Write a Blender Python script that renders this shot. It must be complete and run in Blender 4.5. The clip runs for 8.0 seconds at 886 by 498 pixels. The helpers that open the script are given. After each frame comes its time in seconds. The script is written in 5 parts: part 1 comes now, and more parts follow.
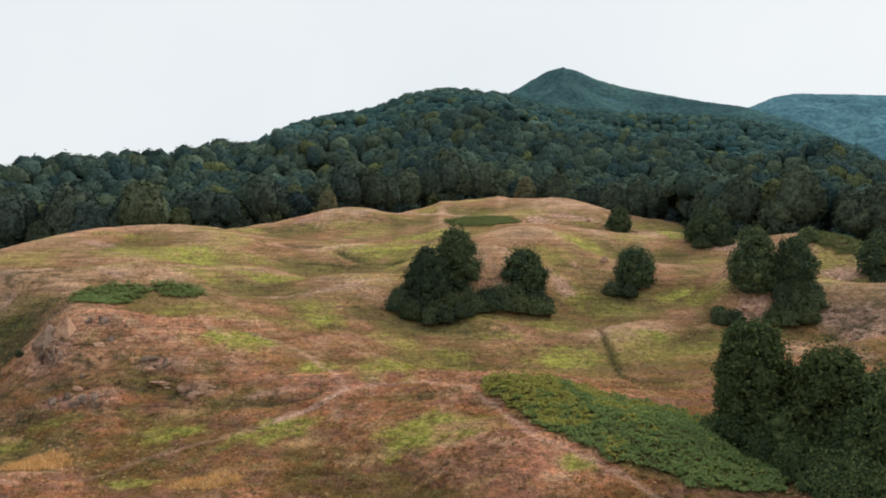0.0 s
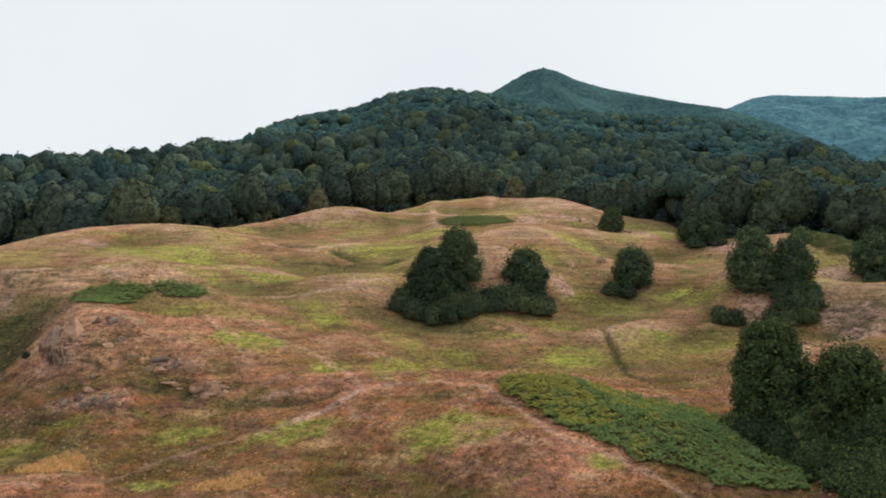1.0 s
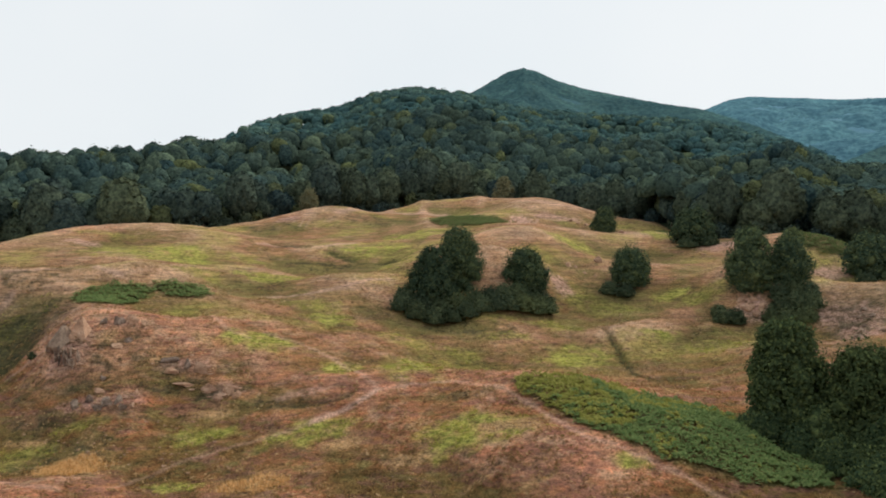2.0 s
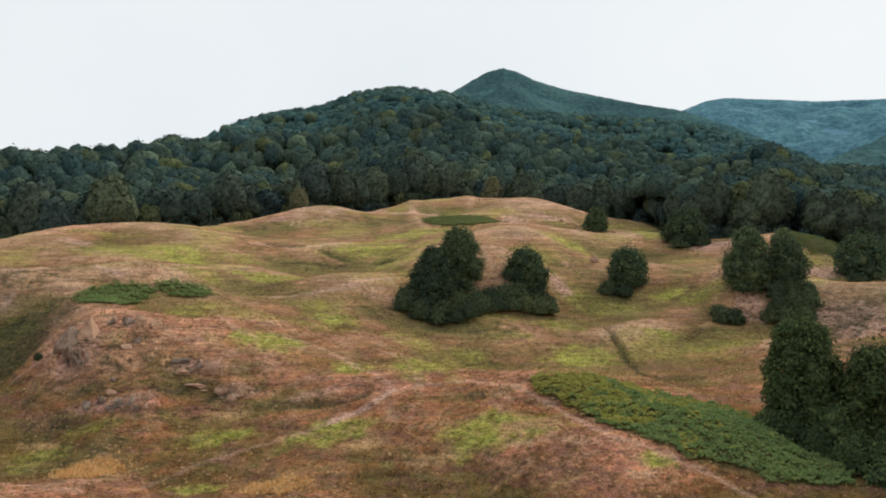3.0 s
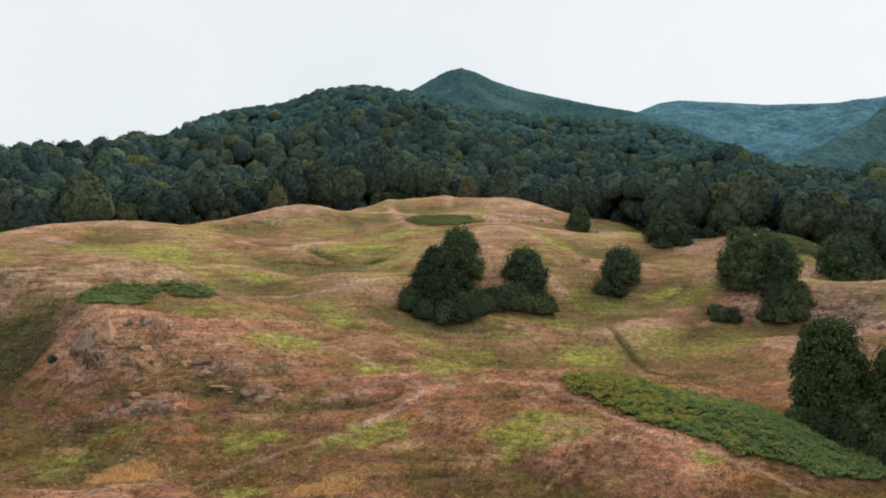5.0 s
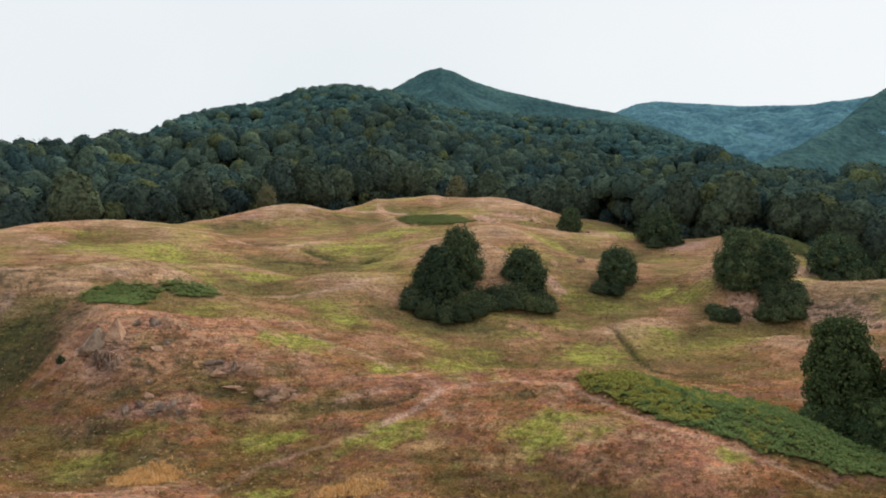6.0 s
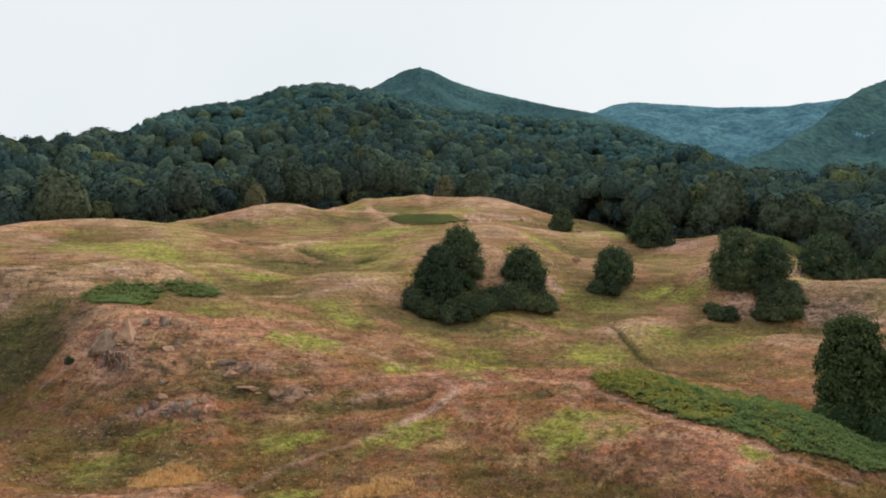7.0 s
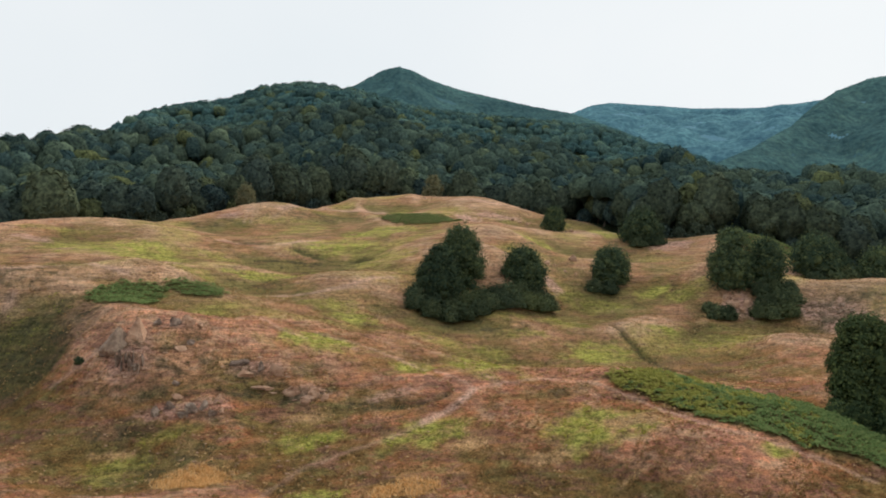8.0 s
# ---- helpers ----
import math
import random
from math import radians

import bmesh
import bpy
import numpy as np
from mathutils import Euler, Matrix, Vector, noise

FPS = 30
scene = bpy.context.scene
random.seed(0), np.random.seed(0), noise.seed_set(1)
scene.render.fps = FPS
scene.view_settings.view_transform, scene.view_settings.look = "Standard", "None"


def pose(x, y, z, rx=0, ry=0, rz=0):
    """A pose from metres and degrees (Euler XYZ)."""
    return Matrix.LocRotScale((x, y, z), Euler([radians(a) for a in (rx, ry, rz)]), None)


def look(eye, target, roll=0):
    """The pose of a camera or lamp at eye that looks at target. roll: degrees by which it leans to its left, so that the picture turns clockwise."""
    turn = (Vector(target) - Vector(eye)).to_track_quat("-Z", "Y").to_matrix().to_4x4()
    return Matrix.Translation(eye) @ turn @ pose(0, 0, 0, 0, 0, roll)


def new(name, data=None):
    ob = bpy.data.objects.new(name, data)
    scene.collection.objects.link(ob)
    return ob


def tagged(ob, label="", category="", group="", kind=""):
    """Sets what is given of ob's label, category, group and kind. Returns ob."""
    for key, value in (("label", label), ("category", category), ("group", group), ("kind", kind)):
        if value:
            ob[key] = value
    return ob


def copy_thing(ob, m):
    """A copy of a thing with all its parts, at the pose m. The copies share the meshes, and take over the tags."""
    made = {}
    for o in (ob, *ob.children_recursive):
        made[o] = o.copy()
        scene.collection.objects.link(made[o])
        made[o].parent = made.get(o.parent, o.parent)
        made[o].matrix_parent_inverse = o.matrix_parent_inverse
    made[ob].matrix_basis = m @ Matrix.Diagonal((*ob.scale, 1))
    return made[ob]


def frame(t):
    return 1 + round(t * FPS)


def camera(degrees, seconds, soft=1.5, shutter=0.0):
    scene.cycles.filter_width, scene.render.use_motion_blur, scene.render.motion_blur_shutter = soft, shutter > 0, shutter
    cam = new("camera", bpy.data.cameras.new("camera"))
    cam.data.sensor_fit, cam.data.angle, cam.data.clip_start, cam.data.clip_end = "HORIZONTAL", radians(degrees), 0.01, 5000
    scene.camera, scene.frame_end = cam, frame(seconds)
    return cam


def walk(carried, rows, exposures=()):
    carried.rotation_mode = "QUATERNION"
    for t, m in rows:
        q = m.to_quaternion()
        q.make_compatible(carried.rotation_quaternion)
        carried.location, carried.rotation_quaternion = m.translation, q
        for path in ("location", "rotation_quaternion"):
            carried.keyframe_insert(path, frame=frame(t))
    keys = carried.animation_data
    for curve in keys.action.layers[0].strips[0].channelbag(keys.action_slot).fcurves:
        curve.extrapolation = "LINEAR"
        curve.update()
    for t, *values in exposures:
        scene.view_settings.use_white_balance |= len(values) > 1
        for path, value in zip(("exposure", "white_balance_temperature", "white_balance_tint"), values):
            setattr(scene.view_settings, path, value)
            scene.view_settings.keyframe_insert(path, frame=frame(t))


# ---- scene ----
cam = camera(56.26, 8.0, soft=1.95)
PATH = [  # seconds, x, y, z, pitch, yaw
    (0.0, 0.0, 0.0, 20.0, 1.984, 0.0),
    (0.5, -1.648, 0.022, 19.999, 1.974, -0.725),
    (1.0, -3.31, 0.065, 20.002, 1.965, -1.46),
    (1.5, -4.983, 0.129, 20.009, 1.955, -2.207),
    (2.0, -6.666, 0.216, 20.018, 1.945, -2.964),
    (2.5, -8.357, 0.325, 20.03, 1.935, -3.731),
    (3.0, -10.055, 0.458, 20.042, 1.925, -4.507),
    (3.5, -11.757, 0.615, 20.054, 1.915, -5.292),
    (4.0, -13.462, 0.797, 20.064, 1.905, -6.083),
    (4.5, -15.168, 1.004, 20.073, 1.895, -6.88),
    (5.0, -16.874, 1.239, 20.08, 1.885, -7.681),
    (5.5, -18.578, 1.5, 20.082, 1.875, -8.483),
    (6.0, -20.277, 1.789, 20.08, 1.865, -9.284),
    (6.5, -21.971, 2.107, 20.072, 1.855, -10.082),
    (7.0, -23.657, 2.455, 20.057, 1.845, -10.873),
    (7.5, -25.334, 2.832, 20.036, 1.835, -11.654),
    (8.0, -27.0, 3.241, 20.006, 1.825, -12.422),
]
walk(cam, [(t, pose(x, y, z, 90 + pitch, 0, yaw) @ pose(0, 0, 0, 0, 0, 0.12)) for t, x, y, z, pitch, yaw in PATH])

# ---- landforms: ridge lines (x, y, z) and mounds (x, y, radius, rise) ----
WOODED_HILL = [
    (-173, 245, 34.2), (-145, 298, 49.2), (-123, 317, 54.2), (-106, 328, 56.5), (-101, 371, 64.2), (-105, 462, 84.7),
    (-97, 544, 109.3), (-84, 587, 122.7), (-58, 609, 131.1), (-26, 621, 145.8), (-1, 621, 150.2), (17, 630, 151.6),
    (44, 638, 150.6), (86, 653, 144.1), (152, 640, 135.2), (207, 602, 126.1), (228, 506, 95.4), (228, 438, 71.9),
    (221, 373, 53.3), (171, 267, 30.3),
]
PEAK = [
    (-22, 1451, 285.1), (115, 1435, 331.9), (154, 1431, 354.9), (183, 1437, 372.2), (208, 1434, 378.1), (234, 1429, 369.7),
    (268, 1423, 353.2), (309, 1404, 336.0), (379, 1366, 313.7), (417, 1302, 289.9), (442, 1218, 265.7), (471, 1099, 219.9),
    (467, 934, 162.1),
]
FAR_RIDGE = [
    (589, 1908, 384.0), (694, 1872, 398.2), (736, 1855, 414.6), (782, 1836, 420.9), (871, 1794, 411.8), (956, 1750, 399.5),
    (1053, 1627, 381.6), (1089, 1541, 375.9), (1110, 1462, 372.6), (1141, 1373, 364.2), (1296, 1224, 327.8),
]
SIDE_HILL = [
    (390, 744, 112.2), (516, 843, 155.6), (638, 942, 203.5), (719, 1006, 246.2), (803, 1068, 284.9), (870, 1078, 309.4),
    (925, 1029, 313.6), (986, 896, 268.2),
]
MOUNDS_A = [
    (30, 44, 8, -0.29), (42, 44, 8, -0.46), (-38, 46, 5, -0.91), (-30, 46, 5, -0.61), (-18, 46, 5, -0.55), (-10, 46, 5, -1.0),
    (34, 46, 5, -0.21), (-10, 50, 5, 1.18), (14, 50, 5, -0.49), (8, 52, 4, -0.34), (4, 52, 4, 0.41), (-46, 54, 5, -1.33),
    (-34, 54, 5, -0.6), (-2, 54, 5, -3.39), (22, 54, 5, -1.23), (30, 54, 5, 0.31), (-22, 57, 8, -1.62), (-30, 58, 5, 0.54),
    (-6, 58, 5, -1.23), (2, 58, 5, 2.8), (10, 58, 5, 0.75), (38, 58, 5, -0.47), (50, 58, 5, -0.24), (-16, 60, 4, 0.2),
]
MOUNDS_B = [
    (-12, 60, 4, 0.15), (-38, 62, 5, -0.44), (6, 62, 5, -1.48), (18, 62, 5, 2.83), (22, 62, 5, -2.48), (-60, 63, 8, -3.34),
    (-8, 64, 40, -4.71), (-16, 64, 4, -0.3), (-87, 65, 22, -7.4), (-26, 66, 5, -1.28), (26, 66, 5, 0.14), (4, 68, 4, -0.32),
    (-4, 68, 4, 0.13), (0, 68, 4, -0.45), (-20, 68, 4, 0.19), (-38, 70, 5, -3.29), (-10, 70, 5, 0.18), (4, 70, 8, 3.15),
    (18, 70, 5, -0.56), (34, 70, 5, -0.24), (66, 71, 13, 0.24), (-32, 72, 4, 0.59), (-2, 74, 5, -0.43), (22, 74, 5, -0.16),
]
MOUNDS_C = [
    (-24, 76, 4, -0.59), (-28, 76, 4, -0.34), (-50, 78, 5, -1.76), (-34, 78, 5, 0.72), (-10, 78, 5, 1.89), (6, 78, 5, 0.6),
    (-46, 82, 5, -0.81), (-22, 82, 5, 1.4), (-2, 82, 5, 0.64), (30, 82, 5, -0.57), (46, 82, 5, 0.26), (87, 82, 13, 0.46),
    (142, 83, 22, -11.38), (-12, 84, 4, -0.75), (-32, 84, 4, 0.2), (-16, 84, 4, 0.42), (-38, 86, 5, 2.73), (22, 86, 5, -1.31),
    (-32, 88, 4, 0.59), (-28, 88, 4, 0.23), (-8, 88, 4, 0.58), (-50, 90, 5, -2.66), (-14, 90, 5, 0.93), (6, 90, 5, -1.02),
]
MOUNDS_D = [
    (-90, 92, 13, -1.8), (20, 92, 6, -0.39), (-42, 94, 5, 2.2), (-2, 94, 5, -0.44), (30, 94, 5, -1.97), (42, 94, 5, 1.14),
    (-60, 95, 8, -4.91), (-28, 95, 8, 3.69), (55, 95, 8, 1.47), (-50, 98, 5, -1.96), (-34, 98, 5, -2.58), (-10, 98, 5, 0.17),
    (2, 98, 5, -2.13), (-50, 99, 6, 0.54), (17, 102, 8, -3.48), (97, 102, 13, -0.52), (-24, 102, 6, -0.68), (-18, 102, 6, 0.27),
    (6, 102, 6, -0.6), (24, 102, 6, -0.5), (54, 102, 6, -1.03), (47, 104, 6, -1.25), (-42, 106, 5, -2.39), (-14, 106, 5, -0.37),
]
MOUNDS_E = [
    (30, 106, 5, -1.45), (34, 106, 5, -1.38), (46, 106, 5, -2.13), (28, 107, 6, 0.53), (57, 108, 6, 0.55), (-36, 108, 6, -0.57),
    (6, 108, 6, -0.16), (12, 108, 6, 0.77), (-50, 110, 5, -1.98), (-2, 110, 5, -1.4), (22, 110, 5, 1.43), (50, 110, 5, -0.57),
    (-90, 113, 13, -0.96), (-48, 113, 13, 9.35), (-60, 114, 8, 2.42), (68, 114, 8, 2.25), (42, 114, 6, -0.91), (-24, 114, 6, 0.89),
    (-12, 114, 6, -0.53), (-140, 118, 22, -9.08), (63, 120, 8, 0.75), (-18, 120, 6, -0.32), (-54, 121, 8, -5.47), (-28, 121, 8, -3.02),
]
MOUNDS_F = [
    (-9, 121, 8, 2.83), (-2, 121, 8, -2.47), (17, 121, 8, -4.98), (30, 121, 8, -0.28), (42, 121, 8, -1.46), (76, 123, 13, 1.15),
    (24, 126, 6, -1.07), (-15, 127, 8, 2.66), (10, 127, 8, 5.39), (49, 127, 8, 5.55), (62, 127, 8, -2.19), (36, 127, 5, -1.15),
    (-47, 134, 8, 0.54), (4, 134, 8, 2.79), (30, 134, 8, -0.68), (97, 134, 13, -1.89), (40, 136, 8, -0.7), (-54, 140, 8, 1.37),
    (-28, 140, 8, 3.87), (-22, 140, 8, -3.71), (49, 140, 8, 2.55), (68, 140, 8, -2.46), (74, 143, 8, 1.57), (-80, 144, 13, 1.87),
]
MOUNDS_G = [
    (24, 144, 8, 0.13), (-64, 144, 8, 0.14), (-48, 144, 8, 0.46), (-41, 146, 8, -2.35), (10, 146, 8, 1.19), (36, 146, 8, 2.04),
    (58, 150, 8, -0.23), (-48, 152, 8, 0.97), (72, 152, 8, 1.38), (-22, 153, 8, -3.66), (-2, 153, 8, 1.76), (55, 153, 8, 3.27),
    (97, 154, 13, -0.75), (-8, 156, 6, -1.06), (-60, 159, 8, -2.58), (-41, 159, 8, 0.88), (-9, 159, 8, -1.1), (17, 159, 8, 4.47),
    (36, 159, 8, -2.0), (-200, 160, 40, -12.93), (152, 160, 40, -5.94), (44, 160, 8, -0.52), (-21, 163, 6, 1.45), (-69, 165, 13, 5.64),
]
MOUNDS_H = [
    (-32, 168, 8, -0.65), (0, 168, 8, 0.39), (-105, 171, 22, -0.78), (-48, 175, 13, 3.07), (45, 175, 13, -0.2), (76, 175, 13, 2.25),
    (52, 180, 8, 1.13), (43, 185, 8, 1.78), (-59, 186, 13, 1.31), (24, 186, 13, 7.55), (89, 188, 22, 2.63), (-8, 192, 40, 3.74),
    (216, 192, 40, -1.33), (-24, 192, 8, 0.45), (32, 192, 8, -0.76), (-38, 196, 13, -3.81), (24, 196, 13, -7.01), (56, 196, 13, 1.2),
    (76, 196, 13, -1.25), (50, 200, 8, 0.3), (24, 200, 8, 0.46), (-8, 200, 8, -0.37), (-80, 206, 13, -2.56), (-48, 206, 13, 4.35),
]
MOUNDS_I = [
    (14, 206, 13, 4.55), (-32, 208, 8, 0.13), (0, 208, 8, -1.13), (-56, 208, 8, -0.21), (-40, 208, 8, -0.29), (-24, 208, 8, -0.45),
    (58, 215, 13, 0.78), (-28, 217, 13, 7.82), (24, 217, 13, 3.04), (-140, 224, 22, -3.88), (124, 224, 22, -2.3), (-69, 227, 13, -2.06),
    (-38, 227, 13, -4.51), (4, 227, 13, -4.53), (35, 227, 13, 6.47), (66, 227, 13, 3.74), (-17, 238, 13, 5.3), (16, 240, 8, 0.64),
    (-59, 243, 22, 2.86), (-48, 248, 13, -1.23), (-17, 248, 13, -1.25), (4, 248, 13, 1.02), (24, 248, 13, 7.97), (87, 248, 13, 1.23),
]
MOUNDS_J = [
    (-104, 256, 40, -7.08), (152, 256, 40, -2.29), (71, 259, 22, -1.7), (-84, 275, 22, 2.37), (-52, 276, 22, 2.26), (-17, 276, 22, -5.56),
    (18, 276, 22, -4.43), (-13, 280, 22, 1.76), (-122, 294, 22, 2.86), (89, 294, 22, 0.22), (40, 300, 22, 0.65), (72, 311, 22, 1.79),
    (-200, 320, 40, 1.5), (216, 320, 40, 4.67), (6, 330, 22, -8.34), (168, 342, 30, 2.96), (-52, 352, 30, 4.9), (60, 369, 30, 6.77),
    (102, 432, 30, 8.01), (183, 436, 30, 4.51), (66, 468, 30, 1.01), (165, 502, 30, 1.25),
]
DIPS = [(-84, 262, 18, -2.0), (-108, 288, 26, -2.5), (40, 186, 5, -1.0), (46, 92, 6, -2.0), (-9, 129, 5, -1.2), (71.5, 163.5, 8.5, 2.7), (80.5, 159.5, 7.5, 1.7)]
MOUNDS = DIPS + MOUNDS_A + MOUNDS_B + MOUNDS_C + MOUNDS_D + MOUNDS_E + MOUNDS_F + MOUNDS_G + MOUNDS_H + MOUNDS_I + MOUNDS_J

# ---- sky and light ----
sky_world = bpy.data.worlds.new("overcast_sky")
scene.world = sky_world
sky_world.use_nodes = True
wt = sky_world.node_tree
wt.nodes.clear()
w_out = wt.nodes.new("ShaderNodeOutputWorld")
w_bg = wt.nodes.new("ShaderNodeBackground")
w_sky = wt.nodes.new("ShaderNodeTexSky")
w_sky.sky_type, w_sky.sun_disc = "NISHITA", False
w_sky.sun_elevation, w_sky.sun_rotation = radians(36), radians(50)
w_sky.air_density, w_sky.dust_density, w_sky.ozone_density = 1.0, 3.0, 1.0
w_scale = wt.nodes.new("ShaderNodeVectorMath")
w_scale.operation = "SCALE"
w_scale.inputs["Scale"].default_value = 0.10
w_cloud = wt.nodes.new("ShaderNodeTexNoise")
w_cloud.inputs["Scale"].default_value = 2.2
w_cloud.inputs["Detail"].default_value = 4
w_ramp = wt.nodes.new("ShaderNodeValToRGB")
w_ramp.color_ramp.elements[0].position, w_ramp.color_ramp.elements[0].color = 0.3, (0.82, 0.875, 0.91, 1)
w_ramp.color_ramp.elements[1].position, w_ramp.color_ramp.elements[1].color = 0.7, (0.885, 0.92, 0.94, 1)
w_mix = wt.nodes.new("ShaderNodeMix")
w_mix.data_type = "RGBA"
w_mix.inputs["Factor"].default_value = 0.95
wt.links.new(w_sky.outputs[0], w_scale.inputs[0])
wt.links.new(w_cloud.outputs["Fac"], w_ramp.inputs["Fac"])
wt.links.new(w_scale.outputs[0], w_mix.inputs["A"])
wt.links.new(w_ramp.outputs["Color"], w_mix.inputs["B"])
wt.links.new(w_mix.outputs["Result"], w_bg.inputs["Color"])
wt.links.new(w_bg.outputs[0], w_out.inputs["Surface"])
w_bg.inputs["Strength"].default_value = 1.0
sun = new("sun", bpy.data.lights.new("sun", "SUN"))
sun.data.energy, sun.data.angle, sun.data.color = 2.35, radians(14), (1.0, 0.89, 0.75)
sun.matrix_world = look((62, 52, 60), (0, 0, 0))


# ---- terrain ----
def crest(x, y, nodes):
    """Distance and height of a ridge line in the direction of a place, and how far the place lies beside its ends."""
    line = sorted((math.atan2(a, b), math.hypot(a, b), c) for a, b, c in nodes)
    way, far = np.arctan2(x, y), np.hypot(x, y)
    ways = [p[0] for p in line]
    beside = np.maximum(0, np.maximum(ways[0] - way, way - ways[-1])) * far
    return np.interp(way, ways, [p[1] for p in line]), np.interp(way, ways, [p[2] for p in line]), beside


OUTCROP = [(-38.9, 84.2, 1.5, 0.3), (-38.4, 82.2, 1.2, 0.6), (-25.9, 81.2, 1.3, 0.5), (-22.6, 77.8, 1.2, 0.5), (-30.2, 75.4, 1.2, 0.35), (-33.7, 86.1, 1.2, 0.4), (46.5, 140.5, 7, -2.8), (54, 152, 7, -2.4)]


def ridge(x, y, nodes, slope, soft):
    """Height of a hill that falls off before and behind a ridge line."""
    far, top, beside = crest(x, y, nodes)
    d = np.hypot(x, y) - far
    return top - slope * (np.sqrt(d * d + soft * soft) - soft) - 0.6 * beside


def height(x, y):
    """Ground height in metres."""
    x, y = np.asarray(x, float), np.asarray(y, float)
    parts = [2.5 + 5 * np.log1p(np.exp(np.clip(y / 40, -30, 30))) + 0 * x, ridge(x, y, WOODED_HILL, 0.30, 12),
             ridge(x, y, PEAK, 0.46, 10), ridge(x, y, FAR_RIDGE, 0.36, 25), ridge(x, y, SIDE_HILL, 0.5, 25)]
    top = np.maximum.reduce(parts)
    z = top + 3 * np.log(sum(np.exp((p - top) / 3) for p in parts))
    for a, b, r, h in MOUNDS + OUTCROP:
        z = z + h * np.exp(-((x - a) ** 2 + (y - b) ** 2) / (2 * r * r))
    return z


def waves(x, y, length, seed, n=7):
    """Smooth random field of about that wave length, between -1 and 1."""
    rng = np.random.default_rng(seed)
    v = 0 * x
    for k in range(n):
        a, f, p = rng.uniform(0, 2 * np.pi), rng.uniform(0.6, 1.7) * 2 * np.pi / length, rng.uniform(0, 2 * np.pi)
        u = x * np.cos(a) + y * np.sin(a)
        v = v + np.sin(u * f + p + 1.3 * np.sin((y * np.cos(a) - x * np.sin(a)) * f * 0.6 + p * 2))
    return v / n * 1.6


def spot(x, y, cx, cy, rx, ry, seed=0):
    """Soft patch with a ragged edge: 1 inside, 0 outside."""
    d = np.hypot((x - cx) / rx, (y - cy) / ry) + 0.28 * waves(x, y, max(rx, ry) * 0.9, seed + 5) + 0.15 * waves(x, y, max(rx, ry) * 0.3, seed + 9)
    return np.clip((1.15 - d) / 0.5, 0, 1)


def track(x, y, nodes, width):
    """1 on a line of foot-worn ground, 0 off it."""
    d = np.full(np.shape(x), 1e9)
    for (ax, ay), (bx, by) in zip(nodes[:-1], nodes[1:]):
        dx, dy = bx - ax, by - ay
        s = np.clip(((x - ax) * dx + (y - ay) * dy) / (dx * dx + dy * dy), 0, 1)
        d = np.minimum(d, np.hypot(x - ax - s * dx, y - ay - s * dy))
    near = d < 2 * width
    d = np.array(d)
    if near.any():
        d[near] += 0.25 * width * waves(np.asarray(x, float)[near], np.asarray(y, float)[near], width * 5, 3)
    return np.clip(1.4 - d / width, 0, 1)


def inside(x, y, nodes):
    """True inside a closed outline."""
    hit = np.zeros(np.shape(x), bool)
    for (ax, ay), (bx, by) in zip(nodes, nodes[1:] + nodes[:1]):
        cross = ((ay > y) != (by > y)) & (x < (bx - ax) * (y - ay) / ((by - ay) or 1e-9) + ax)
        hit ^= cross
    return hit


# meadow zones: patches (x, y, half width, half depth) and lines (x, y)
GREEN = [
    (-0.8, 64.4, 4.8, 3.6), (-21.3, 87.8, 4.0, 3.4), (-12.5, 82.4, 2.1, 3.0), (-13.6, 68.5, 3.8, 2.2), (-23.2, 70.8, 3.1, 1.5), (27.5, 108.9, 4.0, 1.7), (-49.6, 148.5, 12.3, 9.0), (-13.7, 166.4, 9.6, 4.7), (-1.7, 177.2, 8.9, 5.4),
    (-22.9, 61.6, 2.1, 1.1), (8.9, 55.9, 1.4, 1.0), (-15.6, 107.1, 3.3, 2.8), (35.9, 128.6, 3.4, 2.1), (26.9, 161.5, 5.6, 8.7), (51.0, 184.7, 4.8, 9.7), (-5.3, 84.2, 3.7, 8.0), (15.4, 102.5, 4.6, 3.8), (-26.2, 131.5, 7.7, 2.5),
]
GREEN_B = [
    (1.1, 103.0, 3.0, 1.7), (6.9, 108.7, 4.1, 1.7), (-36.2, 154.5, 5.7, 3.0), (-50.6, 101.9, 4.5, 1.9), (-51.5, 98.8, 3.2, 2.0), (72.4, 150.7, 5.4, 8.7), (-18.6, 112.4, 4.9, 2.3), (-34.3, 110.1, 3.3, 1.3), (6.1, 114.4, 6.6, 1.3),
    (-5.9, 103.0, 3.7, 3.5), (15.8, 114.6, 3.3, 3.8), (-63.3, 163.3, 7.5, 1.2), (-6.0, 146.9, 6.3, 12.1), (39.8, 123.7, 4.7, 2.7), (27.3, 126.7, 3.7, 2.0), (34.3, 103.1, 5.4, 4.3), (-21.6, 201.5, 8.7, 2.4), (79, 166, 7, 9), (56, 206, 6, 12), (-37.7, 124.7, 4.7, 5.7),
    (-37.6, 70.4, 2.9, 2.3), (-33.7, 73.3, 2.9, 0.8),
]
